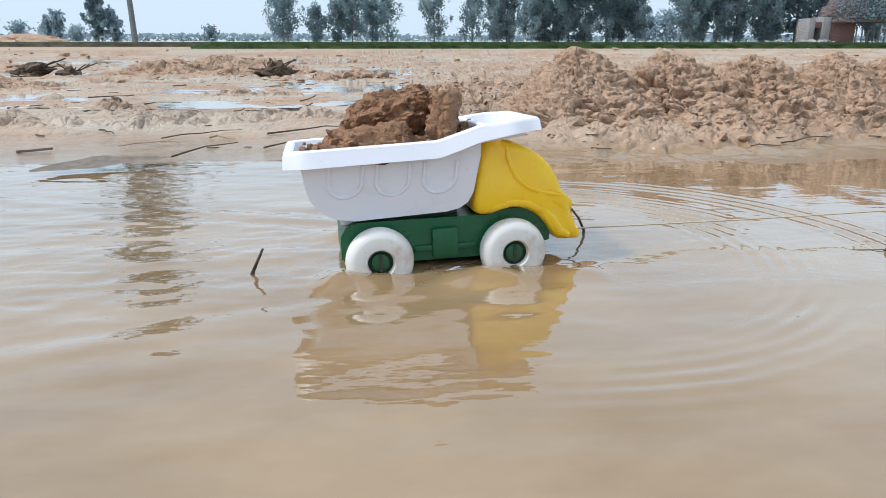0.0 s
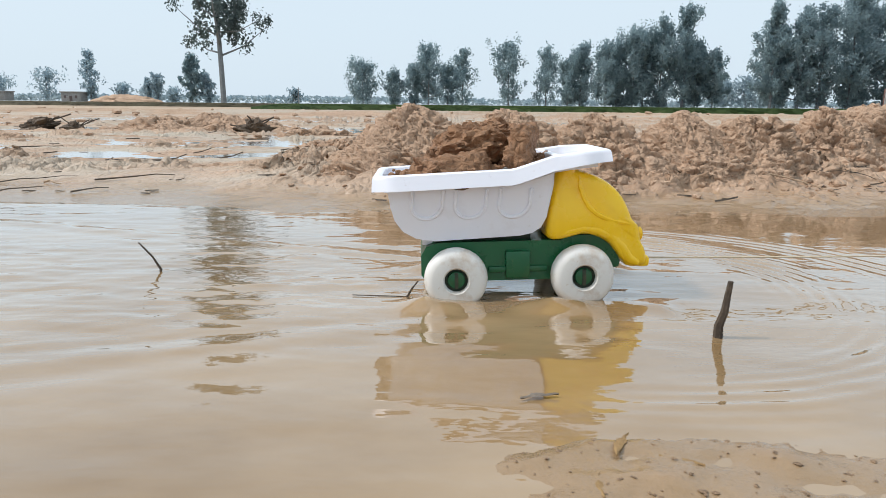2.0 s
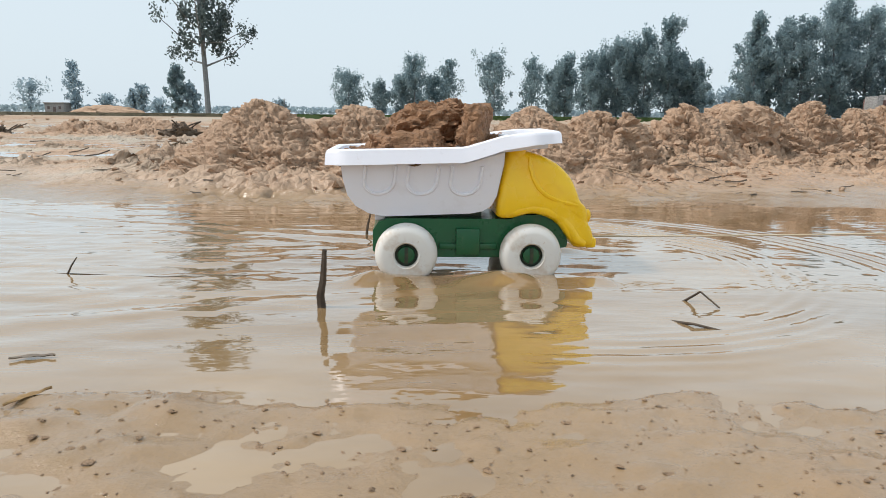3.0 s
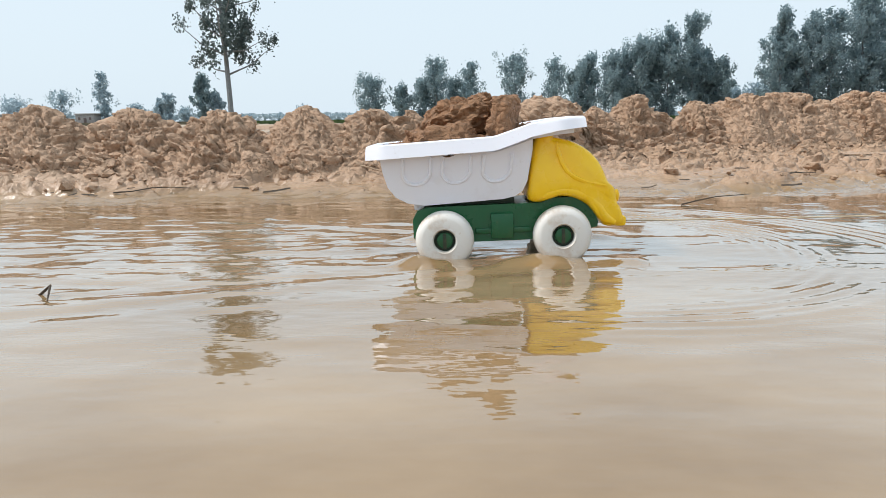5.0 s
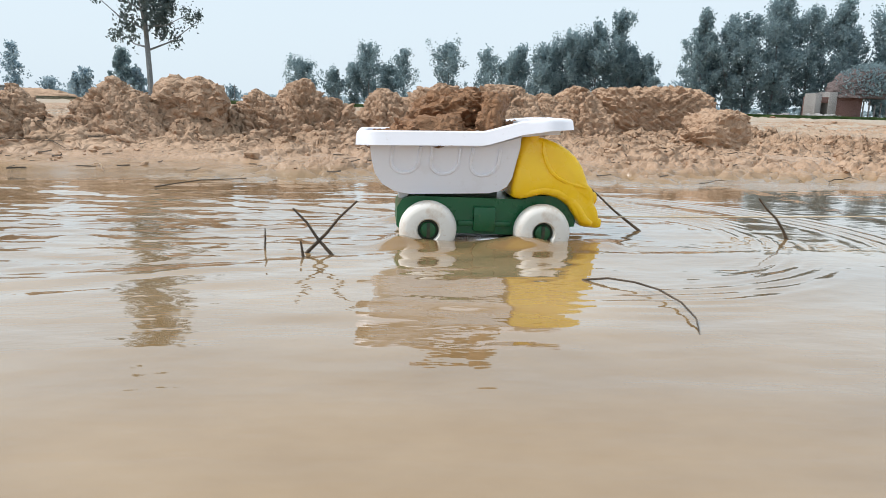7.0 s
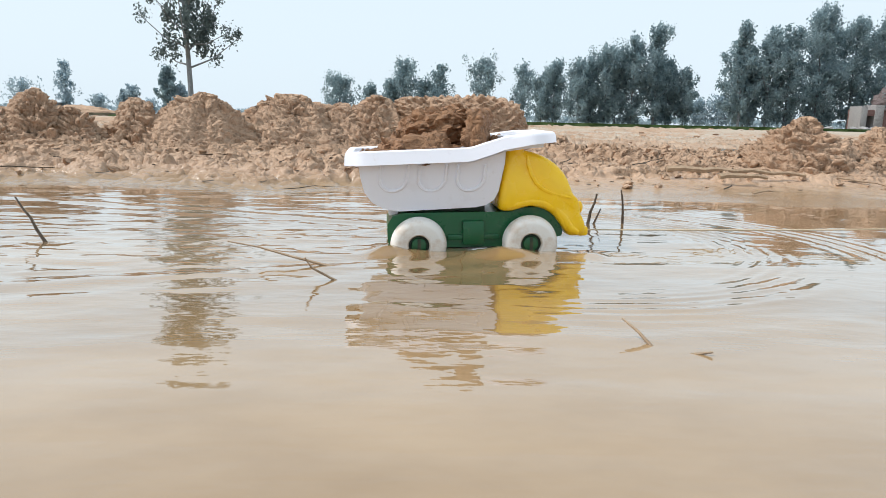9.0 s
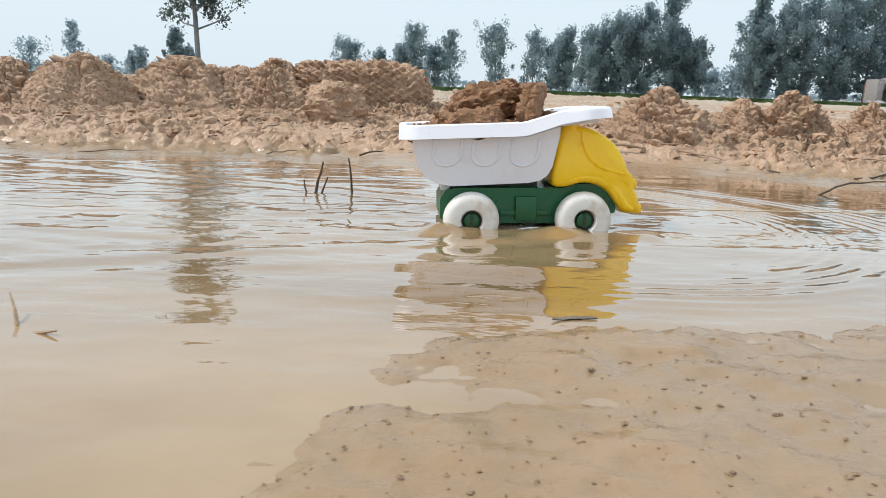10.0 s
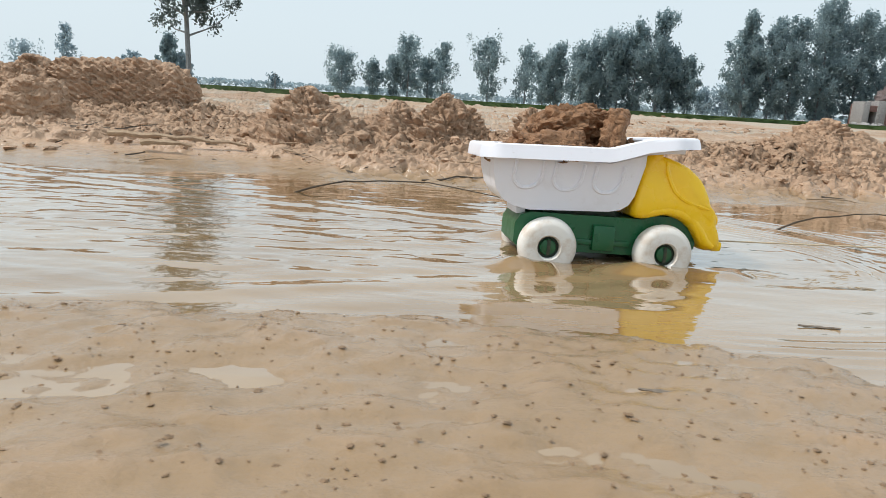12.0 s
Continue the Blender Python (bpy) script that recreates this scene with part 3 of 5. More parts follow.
def build_cab():
    side = [(0.0262, 0.066), (0.0285, 0.090), (0.0345, 0.1245), (0.040, 0.1290), (0.046, 0.1295), (0.051, 0.127), (0.0663, 0.1235), (0.0775, 0.1195),
            (0.0857, 0.1142), (0.0935, 0.1075), (0.0996, 0.0992), (0.1045, 0.0885), (0.108, 0.0790), (0.1135, 0.0745), (0.1155, 0.0700), (0.1172, 0.0570), (0.1205, 0.0530),
            (0.1235, 0.0440), (0.1238, 0.0365), (0.1205, 0.0335), (0.1055, 0.0335), (0.100, 0.0385), (0.094, 0.0475), (0.0858, 0.0585), (0.0719, 0.0655),
            (0.058, 0.0672), (0.0455, 0.0635), (0.038, 0.0618), (0.030, 0.0622)]
    side = smooth_outline(side, 1)

    def taper(x, z):
        return 1.0 - 0.16 * float(smooth01(0.085, 0.128, z)) - 0.05 * float(smooth01(0.11, 0.124, x))
    # pillowed flanks: the outline drawn in ring by ring as it swells outwards
    bm = bmesh.new()
    cx, cz = 0.072, 0.092
    steps = [(0.0, 0.0310), (0.004, 0.0350), (0.018, 0.0390), (0.045, 0.0422), (0.09, 0.0445), (0.17, 0.0462), (0.30, 0.0474), (0.50, 0.0482)]
    loops = []
    for sgn in (-1, 1):
        loops.append([[bm.verts.new((cx + (x - cx) * (1 - i), sgn * y * taper(x, z), cz + (z - cz) * (1 - i))) for x, z in side] for i, y in steps])
    n = len(side)
    for rings in loops:
        for a, b in zip(rings, rings[1:]):
            for k in range(n):
                bm.faces.new((a[k], a[(k + 1) % n], b[(k + 1) % n], b[k]))
        bm.faces.new(rings[-1])
    a, b = loops[0][0], loops[1][0]
    for k in range(n):
        bm.faces.new((a[k], a[(k + 1) % n], b[(k + 1) % n], b[k]))
    return bm


def build_truck():
    truck = tagged(new("toy_dump_truck"), "white, yellow and green plastic toy dump truck in muddy water", "toy truck")
    body = [(-0.121, 0.116), (-0.1185, 0.098), (-0.115, 0.084), (-0.1075, 0.0732), (-0.0955, 0.0664), (-0.079, 0.0634), (0.002, 0.0668), (0.0135, 0.0692),
            (0.0215, 0.0745), (0.0262, 0.084), (0.0315, 0.115), (0.032, 0.126), (-0.004, 0.115)]

    def taper(x, z):
        return 0.82 + 0.18 * float(smooth01(0.066, 0.116, z))
    bed = part("dump_bed", extrude_profile(body, -0.0475, 0.0475, 0.006, 3, taper), WHITE, truck, "white plastic tipping bed with moulded ribs")
    part("rim", build_lip(), WHITE, bed, "wide white turned-down rim")
    part("crossbar", box(0.0325, 0.0405, -0.0475, 0.0475, 0.1345, 0.1412, 0.0012), WHITE, bed)
    for side in (-1, 1):
        for cx in (-0.0835, -0.0435, -0.003):
            pts = []
            top = 0.1125
            for k in range(25):
                s = k / 24
                if s < 0.28:
                    x, z = cx - 0.0140, top - 0.0150 * s / 0.28
                elif s > 0.72:
                    x, z = cx + 0.0140, top - 0.0150 * (1 - s) / 0.28
                else:
                    a = math.pi * (s - 0.28) / 0.44
                    x, z = cx - 0.0140 * math.cos(a), top - 0.0150 - 0.0122 * math.sin(a)
                y = side * (0.0475 * taper(x, z) + 0.0001)
                pts.append((x + 0.10 * (z - top), y, z))
            part("rib", tube(pts, 0.0019, 6, False, Vector((0, 1, 0))), WHITE, bed)
    # chassis
    ch = [(-0.0915, 0.030), (-0.0915, 0.049), (-0.0865, 0.0575), (-0.076, 0.0612), (0.0405, 0.0612), (0.052, 0.0655), (0.075, 0.0655), (0.093, 0.052), (0.098, 0.040),
          (0.097, 0.034), (0.03, 0.0235), (-0.085, 0.0235)]
    chassis = part("chassis", extrude_profile(ch, -0.036, 0.036, 0.002, 2), GREEN, truck, "glossy dark green plastic chassis")
    for y in (-1, 1):
        part("fuel_tank", box(-0.0118, 0.0112, min(y * 0.034, y * 0.0425), max(y * 0.034, y * 0.0425), 0.0265, 0.0525, 0.0016), GREEN, chassis)
        part("sill", box(-0.028, 0.0285, min(y * 0.034, y * 0.0385), max(y * 0.034, y * 0.0385), 0.0315, 0.0375, 0.0012), GREEN, chassis)
    # block in the gap under the bed, coloured as its shade
    part("bed_gap_block", box(-0.062, 0.014, -0.026, 0.026, 0.0605, 0.0675, 0.001), GAP_SHADE, chassis)
    part("hinge", box(-0.090, -0.080, -0.026, 0.026, 0.0575, 0.0660, 0.001), WHITE, chassis)
    # cab
    cab = part("cab", build_cab(), YELLOW, truck, "bright yellow rounded plastic cab")
    for side in (-1, 1):
        line = [(0.0565, 0.1215), (0.0575, 0.112), (0.0605, 0.1015), (0.0655, 0.0925), (0.073, 0.0862), (0.083, 0.0815), (0.094, 0.0785), (0.1035, 0.0765)]
        pts = [(x, side * (0.0462 * (1.0 - 0.16 * float(smooth01(0.085, 0.128, z)))), z) for x, z in line]
        part("window_line", tube(pts, [0.0010] + [0.0024] * 6 + [0.0012], 8), YELLOW, cab)
        arch = [(0.036, 0.0665), (0.046, 0.0705), (0.060, 0.0735), (0.0745, 0.0715), (0.0885, 0.0645), (0.0975, 0.054), (0.1045, 0.043), (0.113, 0.0385)]
        part("wheel_arch", tube([(x, side * 0.0432, z) for x, z in arch], [0.002] + [0.0050] * 6 + [0.003], 12), YELLOW, cab)
        part("roof_light", tube([(0.0465, side * 0.0330, 0.112), (0.0470, side * 0.0325, 0.122), (0.0475, side * 0.0310, 0.1295), (0.0475, side * 0.0305, 0.1328), (0.0475, side * 0.0302, 0.1342)], [0.0050, 0.0072, 0.0070, 0.0050, 0.0018], 18), YELLOW, cab)
        part("headlight", tube([(0.113, side * 0.030, 0.0645), (0.1185, side * 0.030, 0.0645), (0.120, side * 0.030, 0.0645)], [0.0065, 0.0065, 0.0045], 14), YELLOW, cab)
    part("bumper", box(0.114, 0.1262, -0.039, 0.039, 0.0335, 0.0440, 0.003), YELLOW, cab)
    # wheels
    prof = [(0.0108, -0.0060), (0.0112, -0.0098), (0.0125, -0.0112), (0.0150, -0.0106), (0.0215, -0.0118), (0.0262, -0.0100), (0.0288, -0.0060), (0.0298, 0.0), (0.0288, 0.0060), (0.0262, 0.0100), (0.0215, 0.0118),
            (0.0125, 0.0112), (0.0112, 0.0098), (0.0108, 0.0060)]
    wheels = []
    for x in (-0.0594, 0.0594):
        for side in (-1, 1):
            w = part("wheel", lathe(prof), TYRE, truck, "white plastic wheel stained with mud")
            w.location = (x, side * 0.0470, 0.0290)
            hub = lathe([(0.0005, side * 0.0085), (0.0045, side * 0.0085), (0.0078, side * 0.0070), (0.0086, side * 0.004), (0.0086, -side * 0.010)], 24)
            # added disc, its dark colour painted as the shade inside the wheel's hole
            disc = lathe([(0.0004, side * 0.0045), (0.0115, side * 0.0045), (0.0115, -side * 0.004)], 24)
            disc_ob = part("hub_hole_shade", disc, GAP_SHADE, chassis)
            disc_ob.location = w.location
            hub_ob = part("hub", hub, HUB, chassis, "dark green slotted axle end")
            hub_ob.location = w.location
            # bar on the hub face, coloured as the shade of a slot
            part("slot", box(-0.0016, 0.0016, min(side * 0.0075, side * 0.0092), max(side * 0.0075, side * 0.0092), -0.0075, 0.0075), GAP_SHADE, hub_ob)
            wheels.append(w)
    return truck, wheels


TRUCK_OB, WHEELS = build_truck()


def blob(rx, ry, rz, seed, rough=0.12, power=2.0, rows=26, cols=44, crumb=0.006, wave=0.028, tread=0.0, droop=0.5):
    """A clod about its own base: half an uneven ball (peaked under power 2, blocky above), broken up by crumbs of that many metres."""
    rnd = Vector((seed * 3.17, seed * 1.71, seed * 0.93))
    bm = bmesh.new()
    grid = []
    for i in range(rows + 1):
        th = math.pi * 0.5 - (math.pi * 0.5 + droop) * i / rows
        ring = []
        for j in range(cols):
            ph = 2 * math.pi * j / cols
            d = Vector((math.cos(th) * math.cos(ph), math.cos(th) * math.sin(ph), math.sin(th)))
            k = (abs(d.x) ** power + abs(d.y) ** power + abs(d.z) ** power) ** (-1 / power)
            q = d * k
            s = 1 + rough * (noise.noise(q * 1.6 + rnd) + 0.7 * noise.noise(q * 3.3 - rnd))
            v = Vector((q.x * rx * s, q.y * ry * s, q.z * rz * (1 + 0.5 * (s - 1))))
            n = Vector((d.x / rx, d.y / ry, d.z / rz)).normalized()
            w = Vector((v.x, v.y, v.z * 1.5)) / wave + rnd * 7
            a = noise.noise(w) + 0.5 * noise.noise(w * 2.1)
            lump = max(-1.0, min(1.0, a * 3.0))
            fine = noise.noise(w * 3.7) + 0.6 * noise.noise(w * 7.9)
            ledge = (v.z + 0.6 * wave * (noise.noise(w * 0.45) + 0.5 * noise.noise(w))) / (0.6 * wave)
            rag = 0.35 + 1.1 * max(0.0, min(1.0, 0.5 + 1.3 * noise.noise(q * 2.3 + rnd * 3)))
            v += n * crumb * rag * (0.75 * lump + 0.5 * fine)
            v += Vector((d.x, d.y, 0)) * crumb * 1.8 * rag * (ledge - math.floor(ledge)) * (0.5 + noise.noise(w * 0.6 + rnd))
            if tread:
                v += n * tread * (math.sin((v.x + v.z * 1.6) * 2 * math.pi / 0.030 + 1.5 * noise.noise(q * 4 + rnd)) + 0.5 * math.sin((v.x * 1.3 - v.z * 2.2) * 2 * math.pi / 0.06))
            ring.append(bm.verts.new(v))
        grid.append(ring)
    for a, b in zip(grid, grid[1:]):
        for j in range(cols):
            bm.faces.new((a[j], b[j], b[(j + 1) % cols], a[(j + 1) % cols]))
    bm.faces.new(grid[0])
    bm.faces.new(grid[-1][::-1])
    return bm


def build_load():
    """Heaped clods of damp soil in the bed, in the truck's space; the big clods are parts of the heap."""
    heap = tagged(new("soil_load"), "heap of damp brown soil clods in the toy truck's bed", "soil")
    # x, y, z, half sizes, seed, power, turn about y and z
    lumps = [("soil_bed", -0.045, 0.0, 0.1145, 0.066, 0.038, 0.0185, 1, 2.4, 0, 0, 0.5), ("clod", -0.038, 0.014, 0.147, 0.036, 0.022, 0.0205, 2, 2.4, -17, 0, 1.2),
             ("clod", -0.054, -0.024, 0.121, 0.030, 0.017, 0.0225, 3, 2.9, -5, 5, 0.6), ("clod", 0.004, -0.014, 0.124, 0.0105, 0.024, 0.046, 4, 4.6, 8, -20, 0.5),
             ("clod", -0.076, 0.006, 0.122, 0.026, 0.024, 0.021, 5, 2.0, -16, 0, 0.5), ("clod", 0.022, -0.012, 0.128, 0.008, 0.014, 0.011, 6, 2.2, 0, 30, 0.5),
             ("clod", 0.031, 0.008, 0.133, 0.007, 0.010, 0.007, 7, 2.2, 0, 0, 0.5), ("clod", -0.014, 0.020, 0.150, 0.020, 0.016, 0.021, 8, 3.0, 8, 20, 1.2), ("clod", -0.030, 0.028, 0.124, 0.034, 0.012, 0.030, 9, 2.4, 0, 0, 0.5)]
    for name, x, y, z, a, b, c, s, p, ty, tz, dr in lumps:
        ob = part(name, blob(a, b, c, s, 0.22 if s not in (3, 4) else 0.12, p, 44, 72, 0.0040 if s not in (3, 4) else 0.0022, 0.0135, 0.0, dr), LOAD, heap)
        ob.matrix_basis = pose(x, y, z, 0, ty, tz)
    white = part("pebble", blob(0.0035, 0.003, 0.0045, 31, 0.3, 2.0, 10, 16, 0.0004, 0.003), LIME, heap, "small white pebble")
    white.location = (-0.012, -0.038, 0.1265)
    rng = random.Random(5)
    bm = bmesh.new()
    for k in range(90):
        x, y = rng.uniform(-0.120, 0.030), rng.uniform(-0.042, 0.042)
        c = Vector((x, y, lip_top(x) - 0.0065 + rng.uniform(0, 0.004)))
        res = bmesh.ops.create_icosphere(bm, subdivisions=1, radius=rng.uniform(0.0015, 0.005))
        for v in res["verts"]:
            v.co = v.co * rng.uniform(0.7, 1.2) + c
    tagged(part("crumbs", bm, LOAD, heap), kind="stuff")
    return heap


LOAD_OB = build_load()
string_pts = [(0.122 + 1.5 * i / 24, 0.004 + 0.002 * i, 0.033 - 0.0045 * math.sin(math.pi * min(i / 12, 1)) + 0.0012 * i) for i in range(25)]
STRING_OB = tagged(part("pull_string", tube(string_pts, 0.0009, 5), STRING, None), "thin pale string pulling the toy truck", "string")


# ---- clods and mounds thrown up along the bank ----
# x, y, top, half width, blockiness
MOUNDS = [(0.465, 1.54, 0.172, 0.115, 2.0), (0.68, 1.55, 0.166, 0.095, 2.0), (0.885, 1.54, 0.164, 0.095, 2.0), (1.085, 1.54, 0.162, 0.085, 2.1), (1.19, 1.56, 0.160, 0.085, 2.2),
          (1.30, 1.60, 0.152, 0.055, 2.0), (1.475, 1.69, 0.175, 0.075, 2.3), (1.79, 1.86, 0.162, 0.055, 2.1), (1.875, 1.89, 0.186, 0.060, 2.5),
          (1.955, 1.93, 0.152, 0.055, 2.0), (2.12, 2.03, 0.176, 0.065, 2.1), (2.235, 2.11, 0.199, 0.115, 2.2), (2.46, 2.31, 0.208, 0.120, 2.4),
          (2.555, 2.36, 0.178, 0.090, 2.1), (2.66, 2.39, 0.183, 0.095, 2.2), (2.76, 2.42, 0.209, 0.100, 2.3), (2.865, 2.45, 0.204, 0.070, 2.4),
          (3.87, 1.60, 0.154, 0.090, 2.0), (4.05, 1.62, 0.137, 0.065, 2.1), (4.155, 1.62, 0.154, 0.055, 2.5), (4.235, 1.62, 0.130, 0.030, 2.2), (4.39, 1.63, 0.147, 0.060, 2.0),
          (4.70, 1.63, 0.105, 0.080, 2.0), (5.08, 1.64, 0.155, 0.105, 2.0), (5.35, 1.66, 0.14, 0.10, 2.0),
          (-0.95, 3.75, 0.098, 0.15, 2.0), (-0.74, 3.92, 0.112, 0.19, 2.0), (-0.52, 3.85, 0.094, 0.14, 2.0), (-1.75, 3.0, 0.085, 0.22, 2.0), (-1.40, 2.7, 0.072, 0.2, 2.0), (-0.02, 3.2, 0.062, 0.12, 2.0), (0.20, 2.1, 0.075, 0.10, 2.0)]


def mound(radius, depth, height, flat, seed, lump):
    """A tipped heap: a cone (a plateau as flat grows) with a wandering foot, broken into round clods of that many metres."""
    rnd = Vector((seed * 2.3, seed * 5.1, seed * 1.3))
    rng = random.Random(seed)
    lean_x, lean_y = rng.uniform(-0.22, 0.22), rng.uniform(-0.1, 0.15)
    rows, cols = (70, 150) if lump < 0.05 else (40, 80)
    verts, faces = [], []
    for i in range(rows + 1):
        r = (i / rows) ** 0.85 * 1.12
        for j in range(cols):
            a = 2 * math.pi * j / cols
            a -= 0.5 * math.sin(a - 1.5 * math.pi)
            ca, sa = math.cos(a), math.sin(a)
            foot = 1 + 0.30 * noise.noise(Vector((ca * 1.3, sa * 1.3, 0)) + rnd) + 0.14 * noise.noise(Vector((ca * 3.5, sa * 3.5, 2)) + rnd)
            rr = math.sqrt(r * r + 0.006) - 0.0775
            fall = 1 - abs(rr) ** (1.0 + flat) * (1 if rr > 0 else -1)
            p = Vector((ca * r * foot * radius + lean_x * radius * max(fall, 0), sa * r * foot * depth + lean_y * depth * max(fall, 0), height * fall))
            out = Vector((ca * 0.85, sa * 0.85, 0.55)).normalized()
            warp = Vector((noise.noise(p * 26 + rnd), noise.noise(p * 26 - rnd), noise.noise(p * 26 + rnd * 2))) * lump * 0.45
            q = Vector((p.x, p.y, p.z * 2.3 + 0.5 * p.x)) + warp
            d, c = noise.voronoi(q / lump + rnd)
            big = 0.6 * min(1.0, (d[1] - d[0]) * 3.2) + 0.85 * noise.noise(c[0] * 3.7) - 0.35
            d, c = noise.voronoi(q / (lump * 0.40) - rnd)
            small = 0.6 * min(1.0, (d[1] - d[0]) * 3.2) + 0.7 * noise.noise(c[0] * 3.7) - 0.35
            rag = max(0.2, min(1.3, 0.75 + 1.5 * noise.noise(p * 9 + rnd * 3)))
            ease = min(1.0, 0.45 + r * 2.0)
            p += out * lump * ease * (0.55 * rag * big + 0.26 * small) + Vector((0, 0, 0.4 * lump * noise.noise(p * 16 + rnd)))
            verts.append(p)
    for i in range(rows):
        for j in range(cols):
            k = (j + 1) % cols
            faces.append((i * cols + j, (i + 1) * cols + j, (i + 1) * cols + k, i * cols + k))
    return mesh_of("mud_mound", verts, faces, MUD)


for k, (x, y, top, hw, pw) in enumerate(MOUNDS):
    base = float(ground_z(x, y - 0.10)) * 0.5 - 0.005
    ob = new("mud_mound", mound(hw * 2.0, hw * 1.6, top - base + 0.006, 0.1 + 0.7 * max(pw - 2.0, 0.0), k + 11, 0.040 if y < 2.6 else 0.06))
    ob.location = (x, y, base)
    tagged(ob, "lumpy mound of churned tan mud on the bank", "mud mound", "mounds along the bank")

# blocks pressed by a tyre: x, y, base, half width, half depth, height, turn, tread
BLOCKS = [(1.63, 1.76, 0.05, 0.085, 0.07, 0.135, 0.1, 0.0015), (3.09, 2.46, 0.05, 0.215, 0.10, 0.163, -0.05, 0.0055), (2.95, 2.43, 0.06, 0.10, 0.08, 0.150, 0.2, 0.004),
          (3.06, 1.92, 0.03, 0.076, 0.07, 0.112, 0.3, 0.0005)]
for k, (x, y, b, a, c, h, turn, tread) in enumerate(BLOCKS):
    ob = part("mud_block", blob(a, c, h, k + 71, 0.09, 4.2, 70, 150, 0.0065, 0.030, tread), MUD, None)
    ob.matrix_basis = pose(x, y, b, 0, 0, math.degrees(turn))
    tagged(ob, "broken mud block with ridges pressed by a tyre tread", "mud block", "blocks pressed by a tyre")


def scatter(name, count, area, size, mat, label, category, seed, flat=0.6, keep=None):
    """Loose crumbs lying on the ground, joined."""
    rng = random.Random(seed)
    ico = bmesh.new()
    bmesh.ops.create_icosphere(ico, subdivisions=1, radius=1)
    base_v = [v.co.copy() for v in ico.verts]
    base_f = [[v.index for v in f.verts] for f in ico.faces]
    ico.free()
    verts, faces = [], []
    xs = np.array([rng.uniform(area[0], area[1]) for _ in range(count * 3)])
    ys = np.array([rng.uniform(area[2], area[3]) for _ in range(count * 3)])
    zs = ground_z(xs, ys)
    made = 0
    for x, y, z in zip(xs, ys, zs):
        if made >= count:
            break
        if keep and not keep(x, y, z, rng):
            continue
        made += 1
        r = size[0] * (size[1] / size[0]) ** (rng.random() ** 2.2)
        sx, sy, sz = r * rng.uniform(0.7, 1.6), r * rng.uniform(0.7, 1.3), r * flat * rng.uniform(0.6, 1.3)
        a = rng.uniform(0, 6.28)
        i0 = len(verts)
        for v in base_v:
            j = rng.uniform(0.55, 1.35)
            px, py = v.x * sx * j, v.y * sy * j
            verts.append((x + px * math.cos(a) - py * math.sin(a), y + px * math.sin(a) + py * math.cos(a), z + sz * 0.35 + v.z * sz * j))
        faces += [[i0 + q for q in f] for f in base_f]
    return tagged(new(name, mesh_of(name, verts, faces, mat, False)), label, category, kind="stuff")


def on_berm(x, y, z, rng):
    e = (y - float(berm_line(x))) / 0.28
    return z > 0.012 and x > 0.3 * rng.random() + 0.15 and rng.random() < 0.25 + math.exp(-e * e)


scatter("mud_crumbs", 4200, (-0.9, 5.4, 1.2, 2.7), (0.003, 0.016), MUD, "crumbs and small clods of tan mud on the bank", "mud crumbs", 3, 0.7, on_berm)
scatter("mud_lumps", 350, (-6, 8, 2.8, 9.0), (0.01, 0.045), MUD, "small lumps of mud on the flats", "mud lumps", 4, 0.5, lambda x, y, z, r: z > 0.033)
scatter("mud_specks", 1700, (0.35, 1.4, 0.16, 0.44), (0.0006, 0.0021), SPECK, "specks of mud in the shallow wet film", "mud specks", 6, 0.22, lambda x, y, z, r: z > -0.004)
scatter("mud_specks", 3400, (3.05, 4.9, 0.16, 0.56), (0.0006, 0.0021), SPECK, "specks of mud in the shallow wet film", "mud specks", 7, 0.22, lambda x, y, z, r: z > -0.004)


def litter(name, count, area, length, seed, label, keep):
    """Short rotten straws and fibres lying about on the mud, joined."""
    rng = random.Random(seed)
    xs = np.array([rng.uniform(area[0], area[1]) for _ in range(count * 3)])
    ys = np.array([rng.uniform(area[2], area[3]) for _ in range(count * 3)])
    zs = ground_z(xs, ys)
    verts, faces, made = [], [], 0
    for x, y, z in zip(xs, ys, zs):
        if made >= count:
            break
        if not keep(x, y, z):
            continue
        made += 1
        a, ln = rng.gauss(0, 0.7), length[0] + (length[1] - length[0]) * rng.random() ** 2
        ux, uy, w = math.cos(a) * ln / 2, math.sin(a) * ln / 2, 0.0006 + 0.035 * ln * rng.uniform(0.4, 1.0)
        up = rng.uniform(-0.1, 0.25) * ln
        i = len(verts)
        for s, zz in ((-1, 0.0), (0.1, 0.3 * up), (1, up)):
            cx, cy = x + s * ux + rng.uniform(-0.1, 0.1) * ln, y + s * uy
            verts += [(cx, cy - w, z + zz + 0.001), (cx, cy + w, z + zz + 0.001), (cx, cy, z + zz + 0.001 + 1.6 * w)]
        for q in (0, 3):
            for k in range(3):
                faces.append((i + q + k, i + q + (k + 1) % 3, i + q + 3 + (k + 1) % 3, i + q + 3 + k))
        faces += [(i + 2, i + 1, i), (i + 6, i + 7, i + 8)]
    return tagged(new(name, mesh_of(name, verts, faces, STICK, False)), label, "straw litter", kind="stuff")


litter("straw_litter", 420, (-2.2, 0.45, 1.25, 4.5), (0.008, 0.06), 21, "bits of dark rotten straw on the pale silt", lambda x, y, z: z > 0.004)
litter("straw_litter", 380, (0.3, 5.2, 1.18, 1.75), (0.006, 0.045), 22, "bits of dark rotten straw on the bank", lambda x, y, z: z > 0.006)

